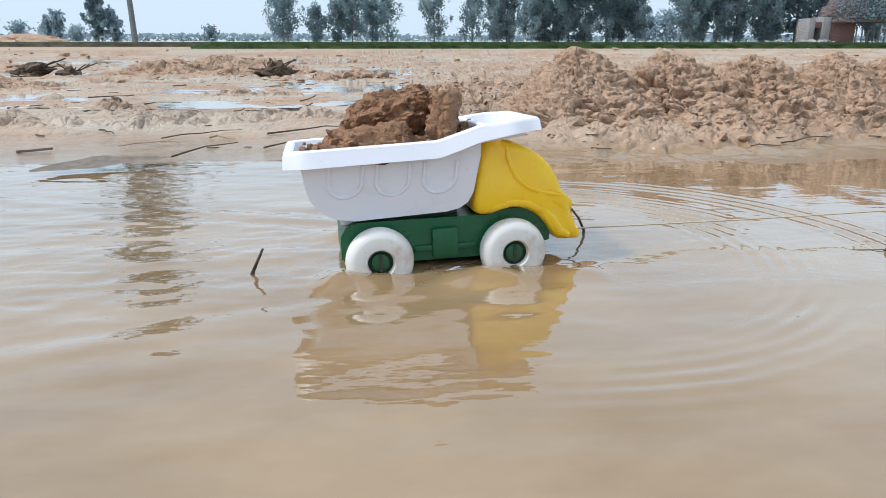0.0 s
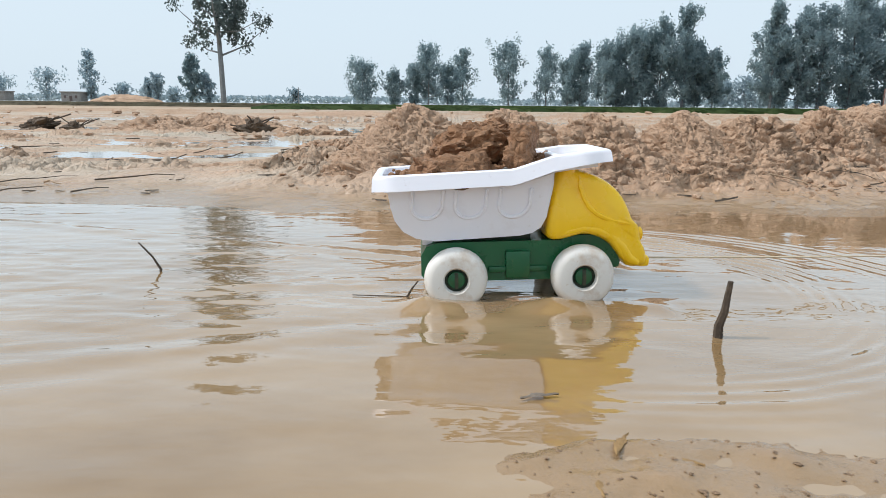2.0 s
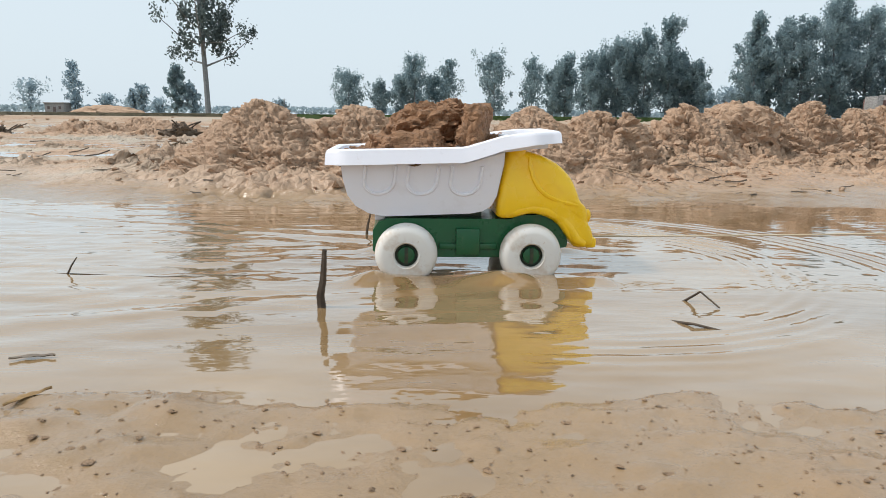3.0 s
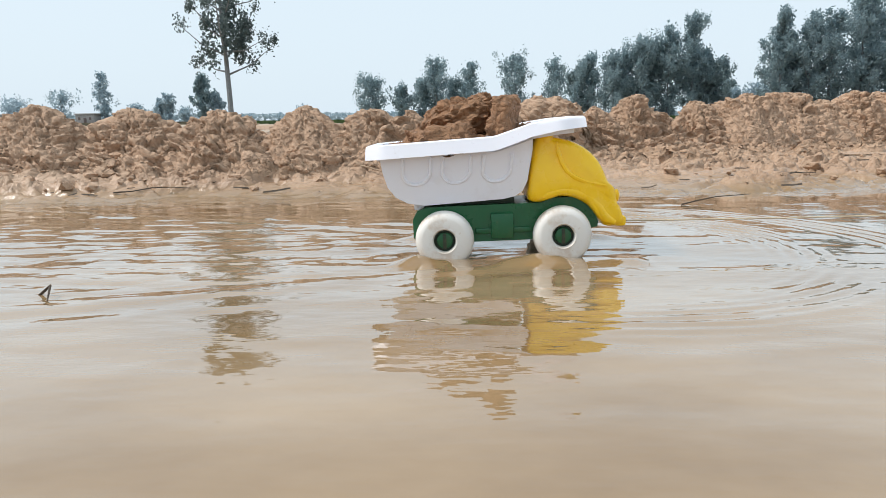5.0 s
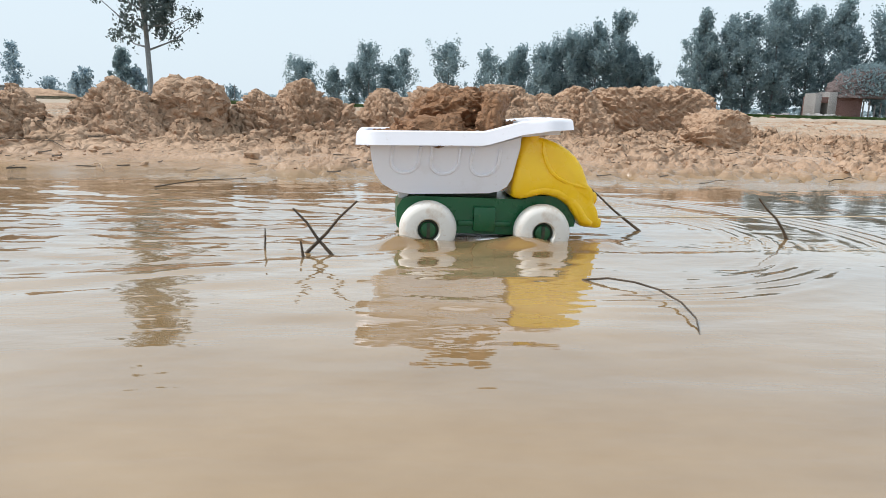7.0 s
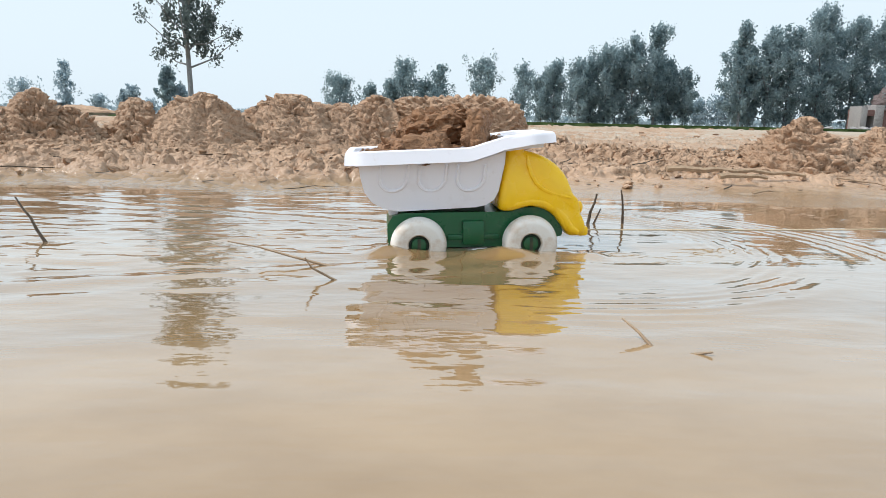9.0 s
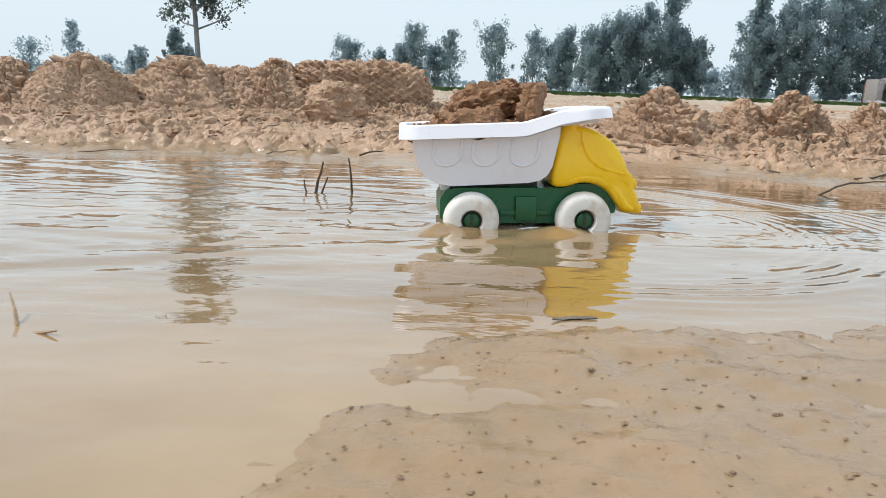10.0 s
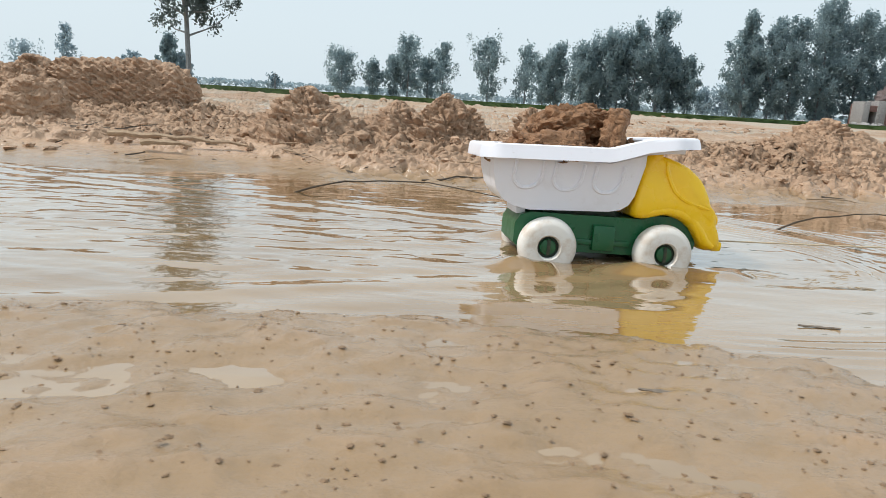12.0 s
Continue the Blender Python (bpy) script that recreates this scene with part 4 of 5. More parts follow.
for x, y, r, h, s in ((1.795, 0.205, 0.030, 0.048, 1), (1.905, 0.203, 0.018, 0.024, 2), (1.852, 0.266, 0.015, 0.0175, 3), (1.995, 0.196, 0.012, 0.018, 4)):
    ob = part("mud_clod", blob(r, r * 0.8, h, s + 130, 0.15, 2.0, 30, 50, 0.003, 0.014), WETCLOD, None)
    ob.location = (x, y, -0.014)
    tagged(ob, "brown wet mud clod standing in the shallow water", "mud clod", "clods in the shallows")


# ---- twigs, straws and leaves ----
def twig(points, r, mat, label, name="twig", category="twig"):
    rad = [r * (1 - 0.55 * i / (len(points) - 1)) for i in range(len(points))]
    return tagged(part(name, tube(points, rad, 6), mat, None), label, category)


def bent(a, b, sag, n=7, wob=0.004, seed=0):
    rng = random.Random(seed)
    a, b = Vector(a), Vector(b)
    out = []
    for i in range(n):
        t = i / (n - 1)
        p = a.lerp(b, t) + Vector((0, 0, sag * math.sin(math.pi * t)))
        if 0 < i < n - 1:
            p += Vector((rng.uniform(-wob, wob), rng.uniform(-wob, wob), rng.uniform(-wob, wob) * 0.6))
        out.append(p)
    return out


IN_WATER = "dark wet twig sticking out of the puddle"
twig(bent((-0.103, 0.634, -0.01), (-0.088, 0.628, 0.024), 0.0, 4, 0.001, 1), 0.0022, STICK, IN_WATER)
twig(bent((0.742, 0.525, -0.015), (0.748, 0.520, 0.048), 0.0, 6, 0.0012, 2), 0.0045, STICK, "short dark stick standing upright in the puddle")
twig([(0.222, 0.722, -0.01), (0.225, 0.724, 0.004), (0.218, 0.722, 0.018), (0.205, 0.720, 0.034)], 0.0018, STICK, IN_WATER)
twig([(0.750, 0.865, -0.01), (0.753, 0.865, 0.012), (0.758, 0.866, 0.034)], 0.0022, STICK, IN_WATER)
twig(bent((2.066, 0.607, -0.012), (2.020, 0.612, 0.042), 0.0, 5, 0.0012, 4), 0.0022, STICK, "dark twig crossing another in the puddle")
twig(bent((2.020, 0.612, -0.012), (2.078, 0.607, 0.050), 0.0, 5, 0.0012, 5), 0.0020, STICK, "dark twig crossing another in the puddle")
twig(bent((2.030, 0.600, -0.010), (2.028, 0.600, 0.014), 0.0, 3, 0.001, 6), 0.0020, STICK, IN_WATER)
twig(bent((1.990, 0.630, -0.010), (1.992, 0.630, 0.020), 0.0, 3, 0.001, 6), 0.0014, STICK, IN_WATER)
twig(bent((2.405, 0.735, -0.008), (2.345, 0.775, 0.045), 0.0, 6, 0.0015, 7), 0.0021, STICK, "thin dark twig leaning out of the puddle")
twig(bent((2.551, 0.685, -0.008), (2.510, 0.700, 0.046), 0.0, 6, 0.002, 8), 0.0020, STICK, "thin dark twig leaning out of the puddle")
twig(bent((3.219, 0.885, -0.01), (3.213, 0.885, 0.048), 0.0, 5, 0.0012, 9), 0.0022, STICK, IN_WATER)
twig(bent((3.167, 0.885, -0.01), (3.180, 0.885, 0.042), 0.0, 5, 0.0015, 10), 0.0026, STICK, IN_WATER)
twig(bent((3.174, 0.885, -0.01), (3.186, 0.883, 0.022), 0.0, 4, 0.001, 11), 0.0020, STICK, IN_WATER)
twig(bent((3.160, 0.885, -0.01), (3.155, 0.883, 0.018), 0.0, 4, 0.001, 12), 0.0016, STICK, IN_WATER)
twig([(2.262, 0.515, 0.001), (2.280, 0.505, 0.005), (2.294, 0.485, 0.007), (2.303, 0.46, 0.008), (2.307, 0.43, 0.007), (2.304, 0.40, 0.005), (2.295, 0.375, 0.002), (2.283, 0.352, -0.002)], 0.0010, STICK, "thin bent straw lying on the water", "straw", "straw")
twig([(1.005, 0.50, -0.002), (1.02, 0.47, 0.004), (1.045, 0.455, 0.001)], 0.0015, STICK, IN_WATER)
twig([(1.035, 0.545, -0.003), (1.052, 0.54, 0.010), (1.06, 0.52, 0.002)], 0.0014, STICK, IN_WATER)
twig([(0.49, 0.632, -0.003), (0.497, 0.631, 0.010), (0.503, 0.630, 0.018)], 0.0012, STICK, IN_WATER)
twig([(0.44, 0.64, 0.001), (0.50, 0.632, 0.002), (0.58, 0.625, 0.001), (0.66, 0.63, 0.0015)], 0.0005, STICK, "hair-thin root floating on the water", "root", "root")
twig([(2.86, 0.585, 0.000), (2.82, 0.585, 0.010), (2.79, 0.595, 0.016), (2.76, 0.60, 0.020)], 0.0015, STRAW, "dry straw rising from the puddle", "straw", "straw")
twig([(2.87, 0.53, 0.000), (2.85, 0.525, 0.012), (2.845, 0.52, 0.022)], 0.0013, STRAW, "dry straw rising from the puddle", "straw", "straw")
twig([(3.085, 0.36, 0.000), (3.078, 0.37, 0.008), (3.07, 0.38, 0.014)], 0.0014, STRAW, "dry straw rising from the puddle", "straw", "straw")
twig([(3.10, 0.35, 0.000), (3.115, 0.345, 0.004)], 0.0014, STRAW, "dry straw rising from the puddle", "straw", "straw")
twig(bent((3.47, 1.43, 0.043), (3.76, 1.40, 0.036), 0.004, 9, 0.006, 13), 0.007, STRAW, "pale dry branch lying on the mud bank", "branch", "branch")
twig(bent((3.56, 1.37, 0.033), (3.66, 1.365, 0.032), 0.004, 6, 0.003, 14), 0.007, STRAW, "pale dry branch lying on the mud bank", "branch", "branch")
twig(bent((3.92, 1.03, -0.002), (4.02, 1.08, 0.016), 0.006, 5, 0.003, 15) + bent((4.05, 1.09, 0.018), (4.25, 1.07, 0.004), 0.008, 6, 0.003, 16), 0.0017, STICK, "long dark wiry root arching over the water's edge", "root", "root")
twig(bent((4.62, 0.93, 0.0), (4.82, 0.98, 0.022), 0.012, 7, 0.003, 17), 0.0015, STICK, "long dark wiry root arching over the water's edge", "root", "root")
twig(bent((1.75, 1.08, 0.002), (1.88, 1.13, 0.012), 0.004, 5, 0.003, 18), 0.0013, STICK, "dark twig lying at the water's edge")
twig(bent((-0.32, 1.24, 0.008), (-0.22, 1.30, 0.022), 0.004, 5, 0.002, 19), 0.0018, STICK, "dark twig lying at the water's edge")


def leaf(x, y, z, length, width, turn, tilt, mat, label):
    """A dry curled leaf blade with a midrib fold and real thickness."""
    length, width = length * 0.75, width * 0.6
    bm = bmesh.new()
    n = 9
    rng = random.Random(int(x * 991 + y * 577))
    grid = []
    for i in range(n + 1):
        t = i / n
        w = width * math.sin(math.pi * min(t * 0.92 + 0.05, 1)) * 0.5 * rng.uniform(0.6, 1.2)
        lift = 0.10 * length * (t - 0.5) ** 2 + rng.uniform(-0.04, 0.04) * width
        cx, cy = (t - 0.5) * length, 0.12 * length * math.sin(t * 2.6) + rng.uniform(-0.1, 0.1) * width
        grid.append([bm.verts.new((cx, cy + o * w, lift + z)) for o, z in ((-1, 0.12 * w), (0, 0.0008), (1, 0.12 * w), (0, -0.0008))])
    for a, b in zip(grid, grid[1:]):
        for k in range(4):
            bm.faces.new((a[k], b[k], b[(k + 1) % 4], a[(k + 1) % 4]))
    bm.faces.new(grid[0])
    bm.faces.new(grid[-1][::-1])
    ob = part("dead_leaf", bm, mat, None)
    ob.matrix_basis = pose(x, y, z - 0.0015, tilt * 0.4, 0, turn)
    return tagged(ob, label, "leaf")


leaf(-0.40, 1.155, 0.008, 0.26, 0.12, 24, 12, GREYLEAF, "grey sodden leaf floating by the bank")
leaf(0.62, 0.34, 0.006, 0.035, 0.010, 60, 5, LEAFBIT, "brown curled leaf pressed in the wet mud")
leaf(0.645, 0.325, 0.005, 0.030, 0.008, -30, 5, LEAFBIT, "brown curled leaf pressed in the wet mud")
leaf(0.60, 0.302, 0.005, 0.028, 0.007, 80, 5, LEAFBIT, "brown curled leaf pressed in the wet mud")
leaf(0.585, 0.405, 0.004, 0.034, 0.009, 10, 5, GREYLEAF, "dark sodden leaf pressed in the wet mud")
leaf(1.127, 0.297, 0.003, 0.022, 0.008, 70, 10, LEAFBIT, "tan dead leaf in the shallow water")
leaf(3.375, 0.344, 0.004, 0.018, 0.009, 80, 10, LEAFBIT, "tan dead leaf in the shallow water")
leaf(3.36, 0.342, 0.004, 0.028, 0.010, 40, 8, LEAFBIT, "tan dead leaf in the shallow water")
leaf(3.415, 0.395, 0.004, 0.040, 0.010, 5, 5, GREYLEAF, "dark sodden leaf pressed in the wet mud")
leaf(3.737, 0.286, 0.005, 0.045, 0.011, 120, 8, LEAFBIT, "tan dead leaf in the shallow water")
leaf(4.255, 0.334, 0.005, 0.034, 0.008, -18, 5, GREYLEAF, "dark sodden leaf pressed in the wet mud")
leaf(4.42, 0.47, 0.004, 0.040, 0.009, -14, 5, GREYLEAF, "dark sodden leaf pressed in the wet mud")
leaf(1.875, 0.278, 0.002, 0.030, 0.014, -15, 5, GREYLEAF, "grey sodden leaf in the shallow water")
leaf(1.935, 0.262, 0.006, 0.016, 0.007, 100, 30, LEAFBIT, "tan dead leaf in the shallow water")


def debris_heap(x, y, r, seed):
    """A dark tuft of roots and rotten stalks on the flats."""
    rng = random.Random(seed)
    bm = blob(r, r * 0.7, r * 0.75, seed, 0.3, 2.0, 20, 34, 0.02, 0.05)
    ob = tagged(part("root_clump", bm, DARKMUD, None), "black clump of roots and rotten stalks on the flats", "root clump")
    z = float(ground_z(x, y))
    ob.location = (x, y, z - 0.01)
    for k in range(7):
        a, ln = rng.uniform(0, 6.28), rng.uniform(0.8, 2.4) * r
        p0 = Vector((rng.uniform(-r, r) * 0.5, rng.uniform(-r, r) * 0.4, r * 0.3))
        p1 = p0 + Vector((math.cos(a) * ln, math.sin(a) * ln * 0.5, rng.uniform(0.0, 0.9) * r))
        part("stalk", tube(bent(p0, p1, 0.02 * r, 5, 0.08 * r, seed + k), 0.05 * r, 5), STICK, ob)
    return ob


for x, y, r, s in ((-0.42, 3.55, 0.075, 301), (-1.62, 3.75, 0.08, 302), (-1.45, 3.8, 0.06, 303), (-0.78, 4.3, 0.05, 304), (-0.22, 3.5, 0.04, 305), (4.62, 1.78, 0.05, 306)):
    debris_heap(x, y, r, s)

rng_bits = random.Random(77)
for k in range(46):
    x, y = rng_bits.uniform(-1.6, 5.2), rng_bits.uniform(1.24, 1.5)
    if k < 16:
        x, y = rng_bits.uniform(-1.9, 0.2), rng_bits.uniform(1.4, 3.2)
    a, ln = rng_bits.gauss(0, 0.5), rng_bits.uniform(0.04, 0.16)
    ends = [(x - ln / 2 * math.cos(a), y - ln / 2 * math.sin(a)), (x + ln / 2 * math.cos(a), y + ln / 2 * math.sin(a))]
    z0, z1 = (float(ground_z(p, q)) + 0.004 for p, q in ends)
    dark = rng_bits.random() < 0.6
    twig(bent((*ends[0], z0), (*ends[1], z1), 0.003, 5, 0.004, k + 500), rng_bits.uniform(0.0009, 0.0024), STICK if dark else STRAW,
         "dark rotten straw lying on the mud" if dark else "pale dry straw lying on the mud", "straw", "straw")


# ---- field strip, trees and hut in the distance ----
def crop_strip(name, x0, x1, y0, y1, top, count, seed, label, mat=CROP):
    """Green blades in many small clumps, joined."""
    rng = random.Random(seed)
    verts, faces = [], []
    for _ in range(count):
        y = y0 + (y1 - y0) * rng.random() ** 1.6
        x = rng.uniform(x0, x1) * y
        h, w = top * rng.uniform(0.7, 1.1), rng.uniform(0.12, 0.35) * max(1.0, y / 22)
        z = float(0.03)
        i = len(verts)
        lean = rng.uniform(-0.15, 0.15)
        verts += [(x - w, y, z - 0.06), (x + w, y, z - 0.06), (x + w * 0.8 + lean, y + 0.1, z + h * 0.8), (x + lean, y + 0.15, z + h), (x - w * 0.8 + lean, y + 0.1, z + h * 0.75),
                  (x, y + w, z - 0.06)]
        faces += [(i, i + 1, i + 2, i + 3, i + 4), (i + 1, i + 5, i + 3, i + 2), (i + 5, i, i + 4, i + 3)]
    return tagged(new(name, mesh_of(name, verts, faces, mat, False)), label, "crop", kind="stuff")


crop_strip("crop_field", -0.21, 1.1, 13.5, 58, 0.10, 11000, 8, "bright green low crop in a field strip")
crop_strip("scrub_verge", -1.2, -0.21, 18, 62, 0.09, 4000, 9, "dry olive scrub along the far field edge", leafage("scrub", (0.10, 0.09, 0.05), (0.20, 0.17, 0.10)))


def tree(x, y, h, hw, mat, seed, bare=0.25, leaves=1400, size=0.42, lean=0.0, gap=0.25, label="tall slender tree with grey-green leaves", group="", girth=0.014, limbs=22, clump=1.0, low=0.35):
    """Tapered trunk, steep limbs and an uneven crown of many small leaves in plumes, small at the rim."""
    rng = random.Random(seed)
    top = tagged(new("tree"), label, "tree", group)
    top.location = (x, y, 0)
    tr_pts = [(lean * h * t + 0.004 * h * math.sin(t * 5 + seed), 0.003 * h * math.cos(t * 4 + seed), h * 0.96 * t - 0.2 * (t == 0)) for t in [i / 9 for i in range(10)]]
    rad = [girth * h * (1 - 0.93 * i / 9) + 0.01 for i in range(10)]
    bm = tube(tr_pts, rad, 8)
    tips = []
    shape = rng.uniform(low * 0.5, low * 1.3)
    for k in range(limbs):
        t = bare + (0.97 - bare) * (k + rng.random() * 0.6) / limbs
        i = min(int(t * 9), 8)
        p0 = Vector(tr_pts[i]).lerp(Vector(tr_pts[i + 1]), t * 9 - i)
        a = k * 2.4 + rng.uniform(-0.6, 0.6)
        u = (t - bare) / (1 - bare)
        full = min(1.0, (u + 0.12) / shape) * (1.0 if u < shape else 1 - 0.72 * (u - shape) / (1 - shape))
        reach = hw * full * rng.uniform(0.55, 1.2)
        p1 = p0 + Vector((math.cos(a) * reach, math.sin(a) * reach, reach * rng.uniform(0.1, 1.2)))
        p1.z = min(p1.z, h * rng.uniform(0.93, 1.0))
        mid = p0.lerp(p1, 0.5) + Vector((0, 0, -0.10 * reach))
        limb = tube([p0, mid, p1], [0.45 * girth * h * (1.1 - t), 0.25 * girth * h * (1.1 - t), 0.07 * girth * h], 5)
        tmp = bpy.data.meshes.new("limb")
        limb.to_mesh(tmp)
        limb.free()
        bm.from_mesh(tmp)
        bpy.data.meshes.remove(tmp)
        for s in (0.3, 0.5, 0.7, 0.88, 1.02):
            if rng.random() > gap:
                q = p0.lerp(p1, s) + Vector((rng.gauss(0, 0.06), rng.gauss(0, 0.06), rng.gauss(0, 0.08))) * hw
                tips.append((q, clump * hw * rng.uniform(0.16, 0.34) * (1.15 - 0.4 * s), 1.25 - 0.55 * s))
    tips.append((Vector(tr_pts[-1]), 0.14 * hw * clump, 0.7))
    part("trunk", bm, TRUNK, top, "slender trunk with limbs, haze painted into its pale grey bark")
    verts, faces = [], []
    per = max(leaves // len(tips), 6)
    for c, r, big in tips:
        for _ in range(per):
            d = Vector((rng.gauss(0, 0.42), rng.gauss(0, 0.42), rng.gauss(0, 0.66))) * r
            p = c + d
            s = size * big * rng.uniform(0.5, 1.25)
            ax = Vector((rng.gauss(0, 0.7), rng.gauss(0, 0.7), rng.gauss(0, 1))).normalized()
            bx = ax.cross(Vector((rng.gauss(0, 1), rng.gauss(0, 1), rng.gauss(0, 1)))).normalized()
            i = len(verts)
            verts += [p - ax * s, p + bx * s * 0.5, p + ax * s, p - bx * s * 0.5]
            faces.append((i, i + 1, i + 2, i + 3))
    crown = new("crown", mesh_of("crown", verts, faces, mat, False))
    crown.parent = top
    return top


tree(-34.6, 115, 43.0, 10.5, LEAF, 1, bare=0.17, leaves=15000, size=0.36, lean=-0.02, gap=0.34, label="tall tree with a bare pale trunk and airy crown", girth=0.0105, limbs=40, clump=0.5, low=0.06)
TREES = [  # x, y, height, half width, bare, leaves
    (-23.9, 230, 12.9, 6.4, 0.05, 1500), (-13.8, 230, 10.7, 3.8, 0.05, 1000), (-7.0, 232, 12.5, 4.8, 0.05, 1200), (-2.4, 230, 19.1, 6.0, 0.06, 1700), (4.0, 236, 13.0, 4.6, 0.05, 1200), (9.2, 245, 18.9, 4.8, 0.08, 1300),
    (23.7, 230, 20.1, 6.0, 0.10, 1700), (36.1, 230, 18.5, 5.4, 0.10, 1300)]
MID = [(32.5, 172, 11.0, 3.6, 0.05, 1500), (35.1, 170, 14.6, 3.9, 0.04, 1700), (40.1, 165, 14.2, 4.6, 0.04, 2000), (43.4, 168, 15.0, 4.6, 0.04, 2000), (46.4, 165, 17.4, 4.8, 0.04, 2200), (49.8, 168, 16.5, 4.8, 0.04, 2000),
       (52.8, 165, 19.8, 4.8, 0.04, 2400), (58.3, 165, 23.3, 4.9, 0.04, 2600), (62.0, 167, 15.0, 4.0, 0.04, 1700), (65.4, 165, 13.4, 3.6, 0.05, 1500),
       (71.9, 150, 22.6, 4.0, 0.06, 2400), (77.9, 150, 21.2, 4.8, 0.04, 2400), (74.9, 154, 17.0, 4.4, 0.04, 2000), (82.3, 150, 21.0, 4.6, 0.04, 2400), (88.6, 150, 26.0, 5.6, 0.04, 3000), (93.0, 154, 22.0, 5.6, 0.04, 2600),
       (97.5, 152, 24.0, 5.2, 0.04, 2600), (103.6, 150, 25.4, 5.0, 0.04, 2800), (109.0, 154, 20.0, 5.4, 0.04, 2200), (114.0, 150, 24.0, 5.4, 0.04, 2600), (121.0, 152, 23.0, 6.0, 0.04, 2400), (128.0, 152, 25.0, 6.0, 0.04, 2400)]
for k, (x, y, h, w, bare, n) in enumerate(TREES):
    tree(x, y, h, w * 1.12, LEAF_MID_HAZE, 40 + k, bare, int(n * 3.0), 0.48, 0.0, 0.16, "tree at the far field edge, haze painted into its grey-green leaves", "trees across the field")
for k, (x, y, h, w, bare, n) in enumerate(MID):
    tree(x, y, h, w * 1.12, LEAF_MID_HAZE, 80 + k, bare, int(n * 3.4), 0.42, 0.0, 0.10, "tall dense plantation tree, haze painted into its grey-green leaves", "plantation trees")
FAR = [(-165.4, 300, 12.5, 7.4, 500), (-146.9, 300, 20.9, 5.8, 900), (-186, 300, 9.0, 9.0, 500), (-99, 250, 9.6, 3.0, 420), (-103, 252, 8.5, 2.2, 300), (-83.0, 240, 15.8, 4.0, 1200), (-78.0, 240, 9.3, 3.2, 700), (-133, 300, 6.5, 5, 350),
       (-122, 300, 5.2, 6, 350), (-112, 300, 5.0, 5, 350), (-52, 260, 4.8, 2.6, 250), (-200, 300, 7, 8, 400), (110.9, 250, 10.1, 6.4, 700), (103, 250, 8.5, 5.4, 600), (119, 250, 9.0, 5, 600)]
for k, (x, y, h, w, n) in enumerate(FAR):
    tree(x, y, h, w, LEAF_MID_HAZE if x in (-83.0,) else LEAF_FAR_HAZE, 150 + k, 0.08, int(n * 1.7), 0.8, 0.0, 0.12, "far-off tree, haze painted into its pale blue-green leaves", "far trees")


def far_woods():
    rng = random.Random(12)
    verts, faces = [], []
    for _ in range(5200):
        x = rng.uniform(-420, 420)
        base = 2.2 + 2.6 * float(fbm(x * 0.03, 0.5, 3, 301))
        p = Vector((x, 420 + rng.uniform(-8, 8), base * rng.random() ** 0.7))
        s = rng.uniform(0.9, 2.0)
        ax = Vector((rng.gauss(0, 1), rng.gauss(0, 0.5), rng.gauss(0, 0.7))).normalized()
        bx = ax.cross(Vector((rng.gauss(0, 1), rng.gauss(0, 1), rng.gauss(0, 1)))).normalized()
        i = len(verts)
        verts += [p - ax * s, p + bx * s * 0.6, p + ax * s, p - bx * s * 0.6]
        faces.append((i, i + 1, i + 2, i + 3))
    ob = new("far_woods", mesh_of("far_woods", verts, faces, LEAF_FAR_HAZE, False))
    return tagged(ob, "strip of far woods, haze painted into its pale leaves", "woods", kind="stuff")


far_woods()

# the ruined hut under the plantation
hut = tagged(new("ruined_hut"), "ruined brick hut with pale posts and a sagging thatched roof", "hut")
hut.location = (91.5, 138, -0.2)


def hut_part(name, x0, x1, y0, y1, z0, z1, mat, label="", bevel=0.05):
    part(name, box(x0, x1, y0, y1, z0, z1, bevel), mat, hut, label)


hut_part("wall", 0.0, 1.3, 0, 4, 0, 4.9, LIME, "pale limewashed pier")
hut_part("wall", 2.9, 4.7, 0, 4, 0, 5.2, LIME, "pale limewashed pier")
hut_part("wall", 4.7, 10.5, 0.3, 4, 0, 4.7, BRICKRED, "dull red brick wall")
hut_part("lintel", 0.9, 3.0, 0.2, 3.8, 3.0, 4.2, BRICKRED)
hut_part("back_wall", 0.0, 10.5, 4.0, 4.4, 0, 4.4, BRICKRED)
for k in range(9):
    hut_part("fence_post", 10.9 + k * 1.3, 11.15 + k * 1.3, 0.4, 0.65, 0, 3.2 + 0.5 * math.sin(k * 2.1), LIME)
roof = blob(8.8, 4.5, 6.2, 402, 0.10, 2.0, 34, 60, 0.22, 1.0, 0.0, 0.06)
roof_ob = part("roof", roof, THATCH, hut, "sagging grey-brown thatched roof")
roof_ob.location = (12.6, 2.2, 4.5)
rng_vine = random.Random(61)
vine_v, vine_f = [], []
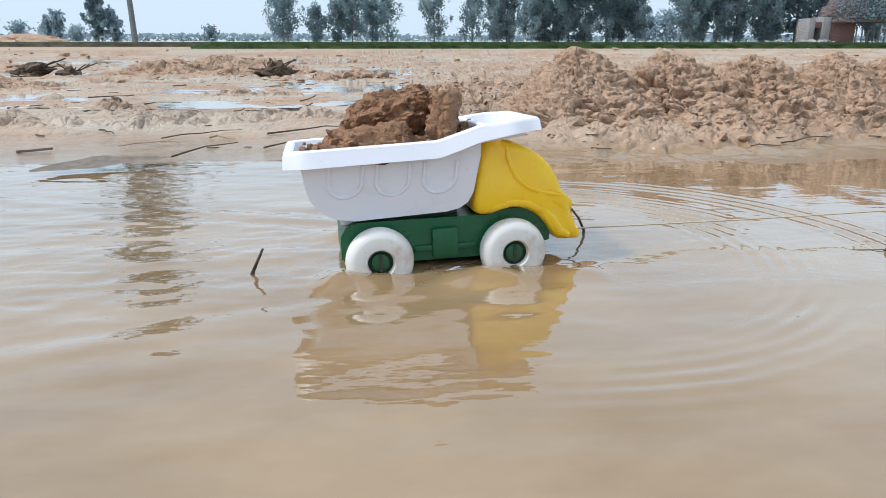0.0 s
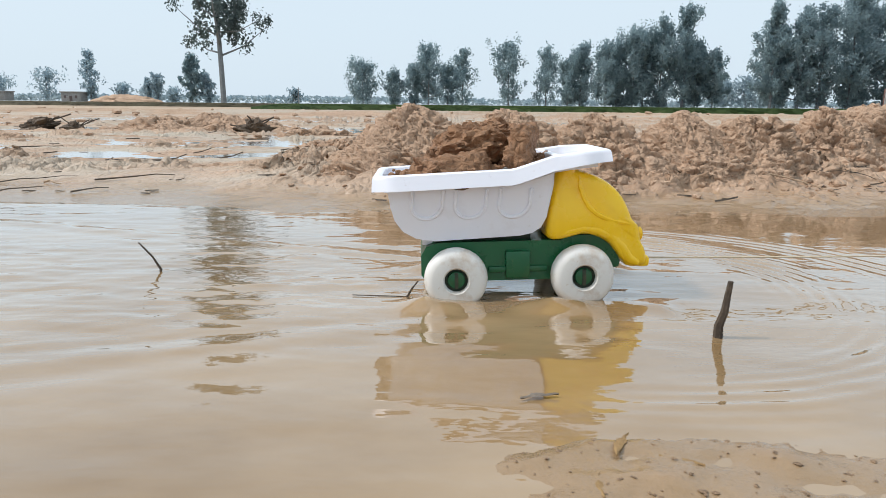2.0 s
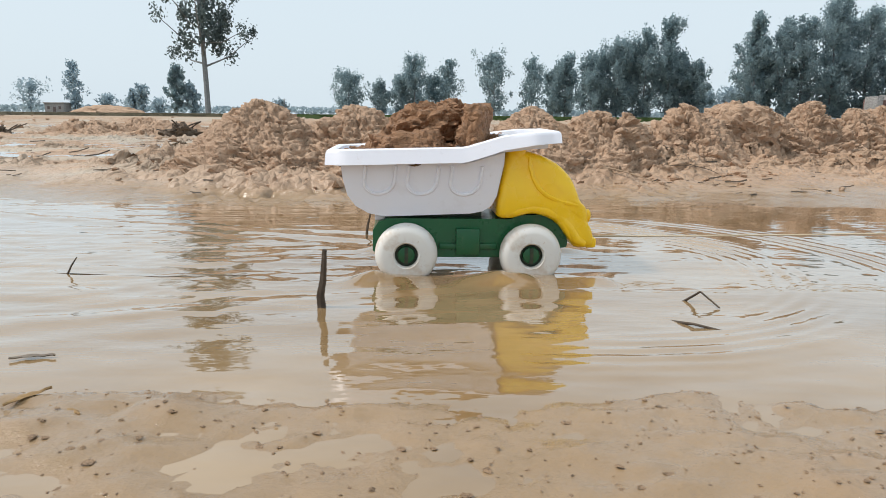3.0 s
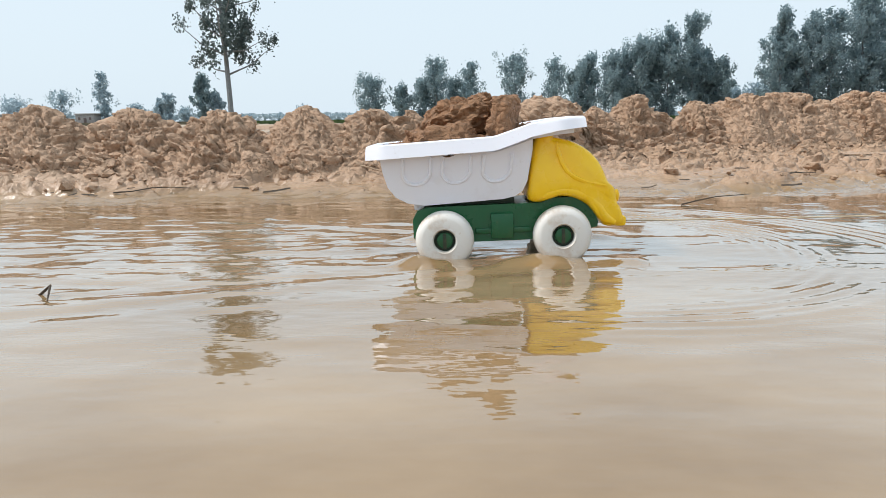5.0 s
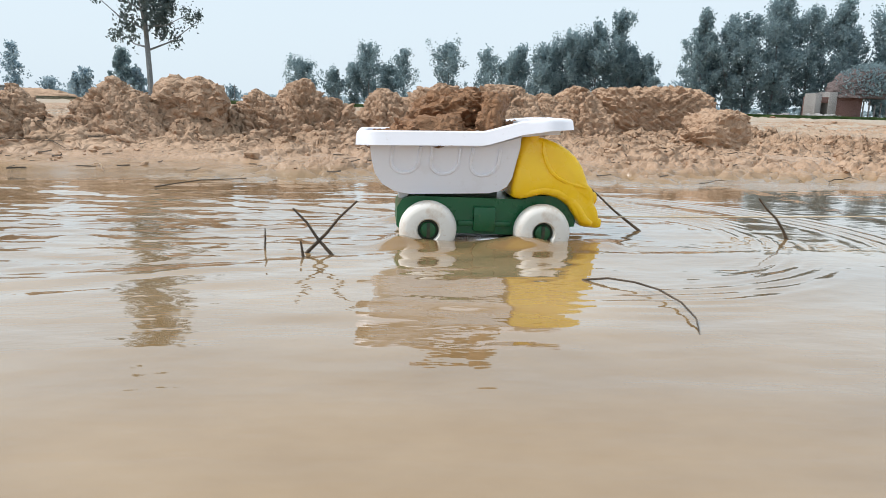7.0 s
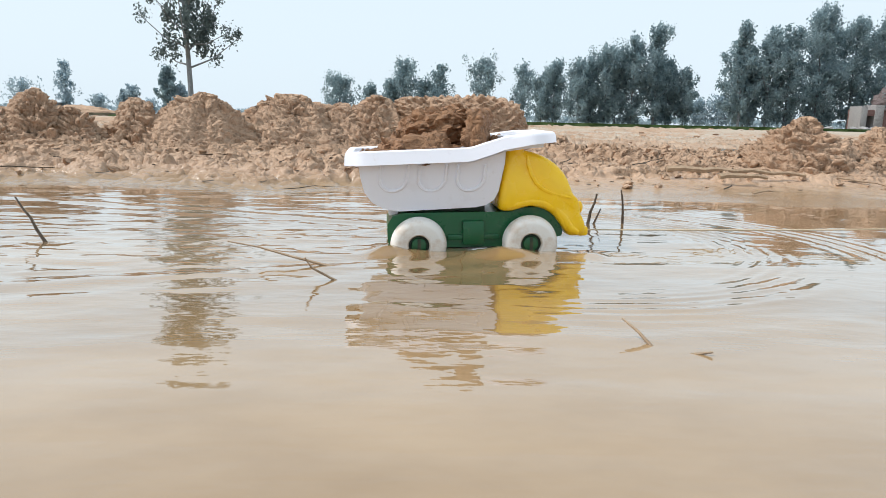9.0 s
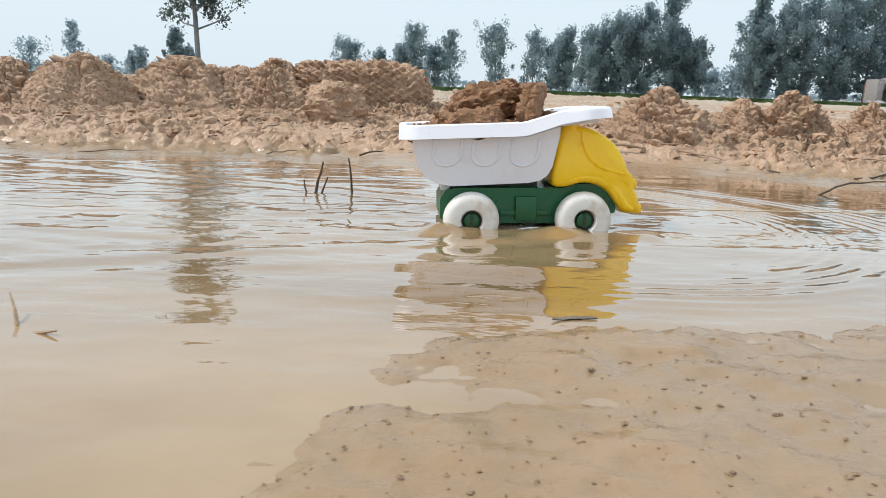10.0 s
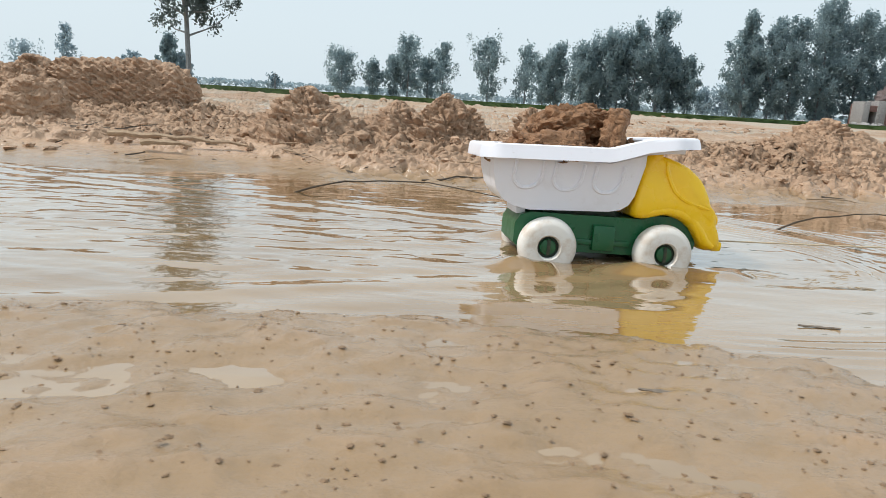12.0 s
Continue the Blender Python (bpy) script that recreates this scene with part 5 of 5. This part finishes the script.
for _ in range(5200):
    a, u = rng_vine.uniform(math.pi, 2 * math.pi), rng_vine.random()
    d = Vector((math.cos(a) * math.sqrt(1 - u * u), math.sin(a) * math.sqrt(1 - u * u), u))
    if d.x < -0.95 + 0.9 * rng_vine.random():
        continue
    p = Vector((12.6 + d.x * 9.0, 2.2 + d.y * 4.8, 4.5 + d.z * 6.4)) + Vector((rng_vine.gauss(0, 0.3), rng_vine.gauss(0, 0.3), rng_vine.gauss(0, 0.3)))
    ax = Vector((rng_vine.gauss(0, 1), rng_vine.gauss(0, 1), rng_vine.gauss(0, 1))).normalized() * rng_vine.uniform(0.15, 0.4)
    bx = ax.cross(Vector((rng_vine.gauss(0, 1), rng_vine.gauss(0, 1), rng_vine.gauss(0, 1)))).normalized() * 0.18
    i = len(vine_v)
    vine_v += [p - ax, p + bx, p + ax, p - bx]
    vine_f.append((i, i + 1, i + 2, i + 3))
vine = new("creeper", mesh_of("creeper", vine_v, vine_f, LEAF_MID_HAZE, False))
vine.parent = hut
tagged(vine, "creeper grown over the roof, haze painted into its grey-green leaves")
rubble = scatter("rubble", 60, (78, 92, 128, 136), (0.2, 0.7), LIME, "pale rubble in front of the hut", "rubble", 15, 0.6)

# low houses and a pole far off on the left
for hx, hy, hw in ((-186.0, 296.0, 7.0), (-152.5, 297.0, 4.0)):
    house = tagged(new("farmhouse"), "low pale farmhouse far off in the haze", "house")
    house.location = (hx, hy, 0)
    part("wall", box(-hw, hw, -3, 3, -0.2, 3.4, 0.05), LIME, house)
    part("roof", box(-hw - 0.4, hw + 0.4, -3.4, 3.4, 3.4, 3.9, 0.05), LIME, house, "flat pale roof slab")
    part("door", box(-0.6, 0.6, -3.08, -2.9, 0, 2.1, 0.02), THATCH, house)
    for wx in (-0.6, 0.55):
        part("window", box(wx * hw - 0.5, wx * hw + 0.5, -3.06, -2.9, 1.1, 2.3, 0.02), THATCH, house)
pole = tagged(new("utility_pole"), "thin grey utility pole far off", "pole")
pole.location = (-40.0, 205, 0)
part("post", tube([(0, 0, -0.3), (0, 0, 2.4), (0, 0, 4.6)], [0.16, 0.14, 0.11], 8), TRUNK, pole)
part("crossarm", box(-0.7, 0.7, -0.06, 0.06, 4.0, 4.15, 0.01), TRUNK, pole)

# earth heap on the far left field
ob = part("earth_mound", blob(3.2, 1.6, 0.75, 501, 0.2, 1.7, 24, 50, 0.08, 0.5), MUD, None)
ob.location = (-27.0, 62, -0.05)
tagged(ob, "low mound of brown earth on the far field", "earth mound")


# ---- what moves ----
def motions():
    rows = [(t, pose(x, y, z, rx, ry, rz)) for t, x, y, z, rx, ry, rz in TRUCK]
    walk(TRUCK_OB, rows)
    walk(LOAD_OB, rows)
    walk(WAKE, [(t, pose(x, y, 0)) for t, x, y, z, rx, ry, rz in TRUCK])
    # the wheels roll on their fixed axle ends
    ts = [i / 10 for i in range(121)]
    xs = np.interp(ts, [r[0] for r in TRUCK], [r[1] for r in TRUCK])
    for w in WHEELS:
        place = w.location.copy()
        walk(w, [(t, pose(*place, 0, math.degrees((x - xs[0]) / 0.0298), 0)) for t, x in zip(ts, xs)])
    walk(STRING_OB, [(t, pose(x, y, z + 0.004, 0, 0, 0.5 * rz)) for t, x, y, z, rx, ry, rz in TRUCK])


motions()
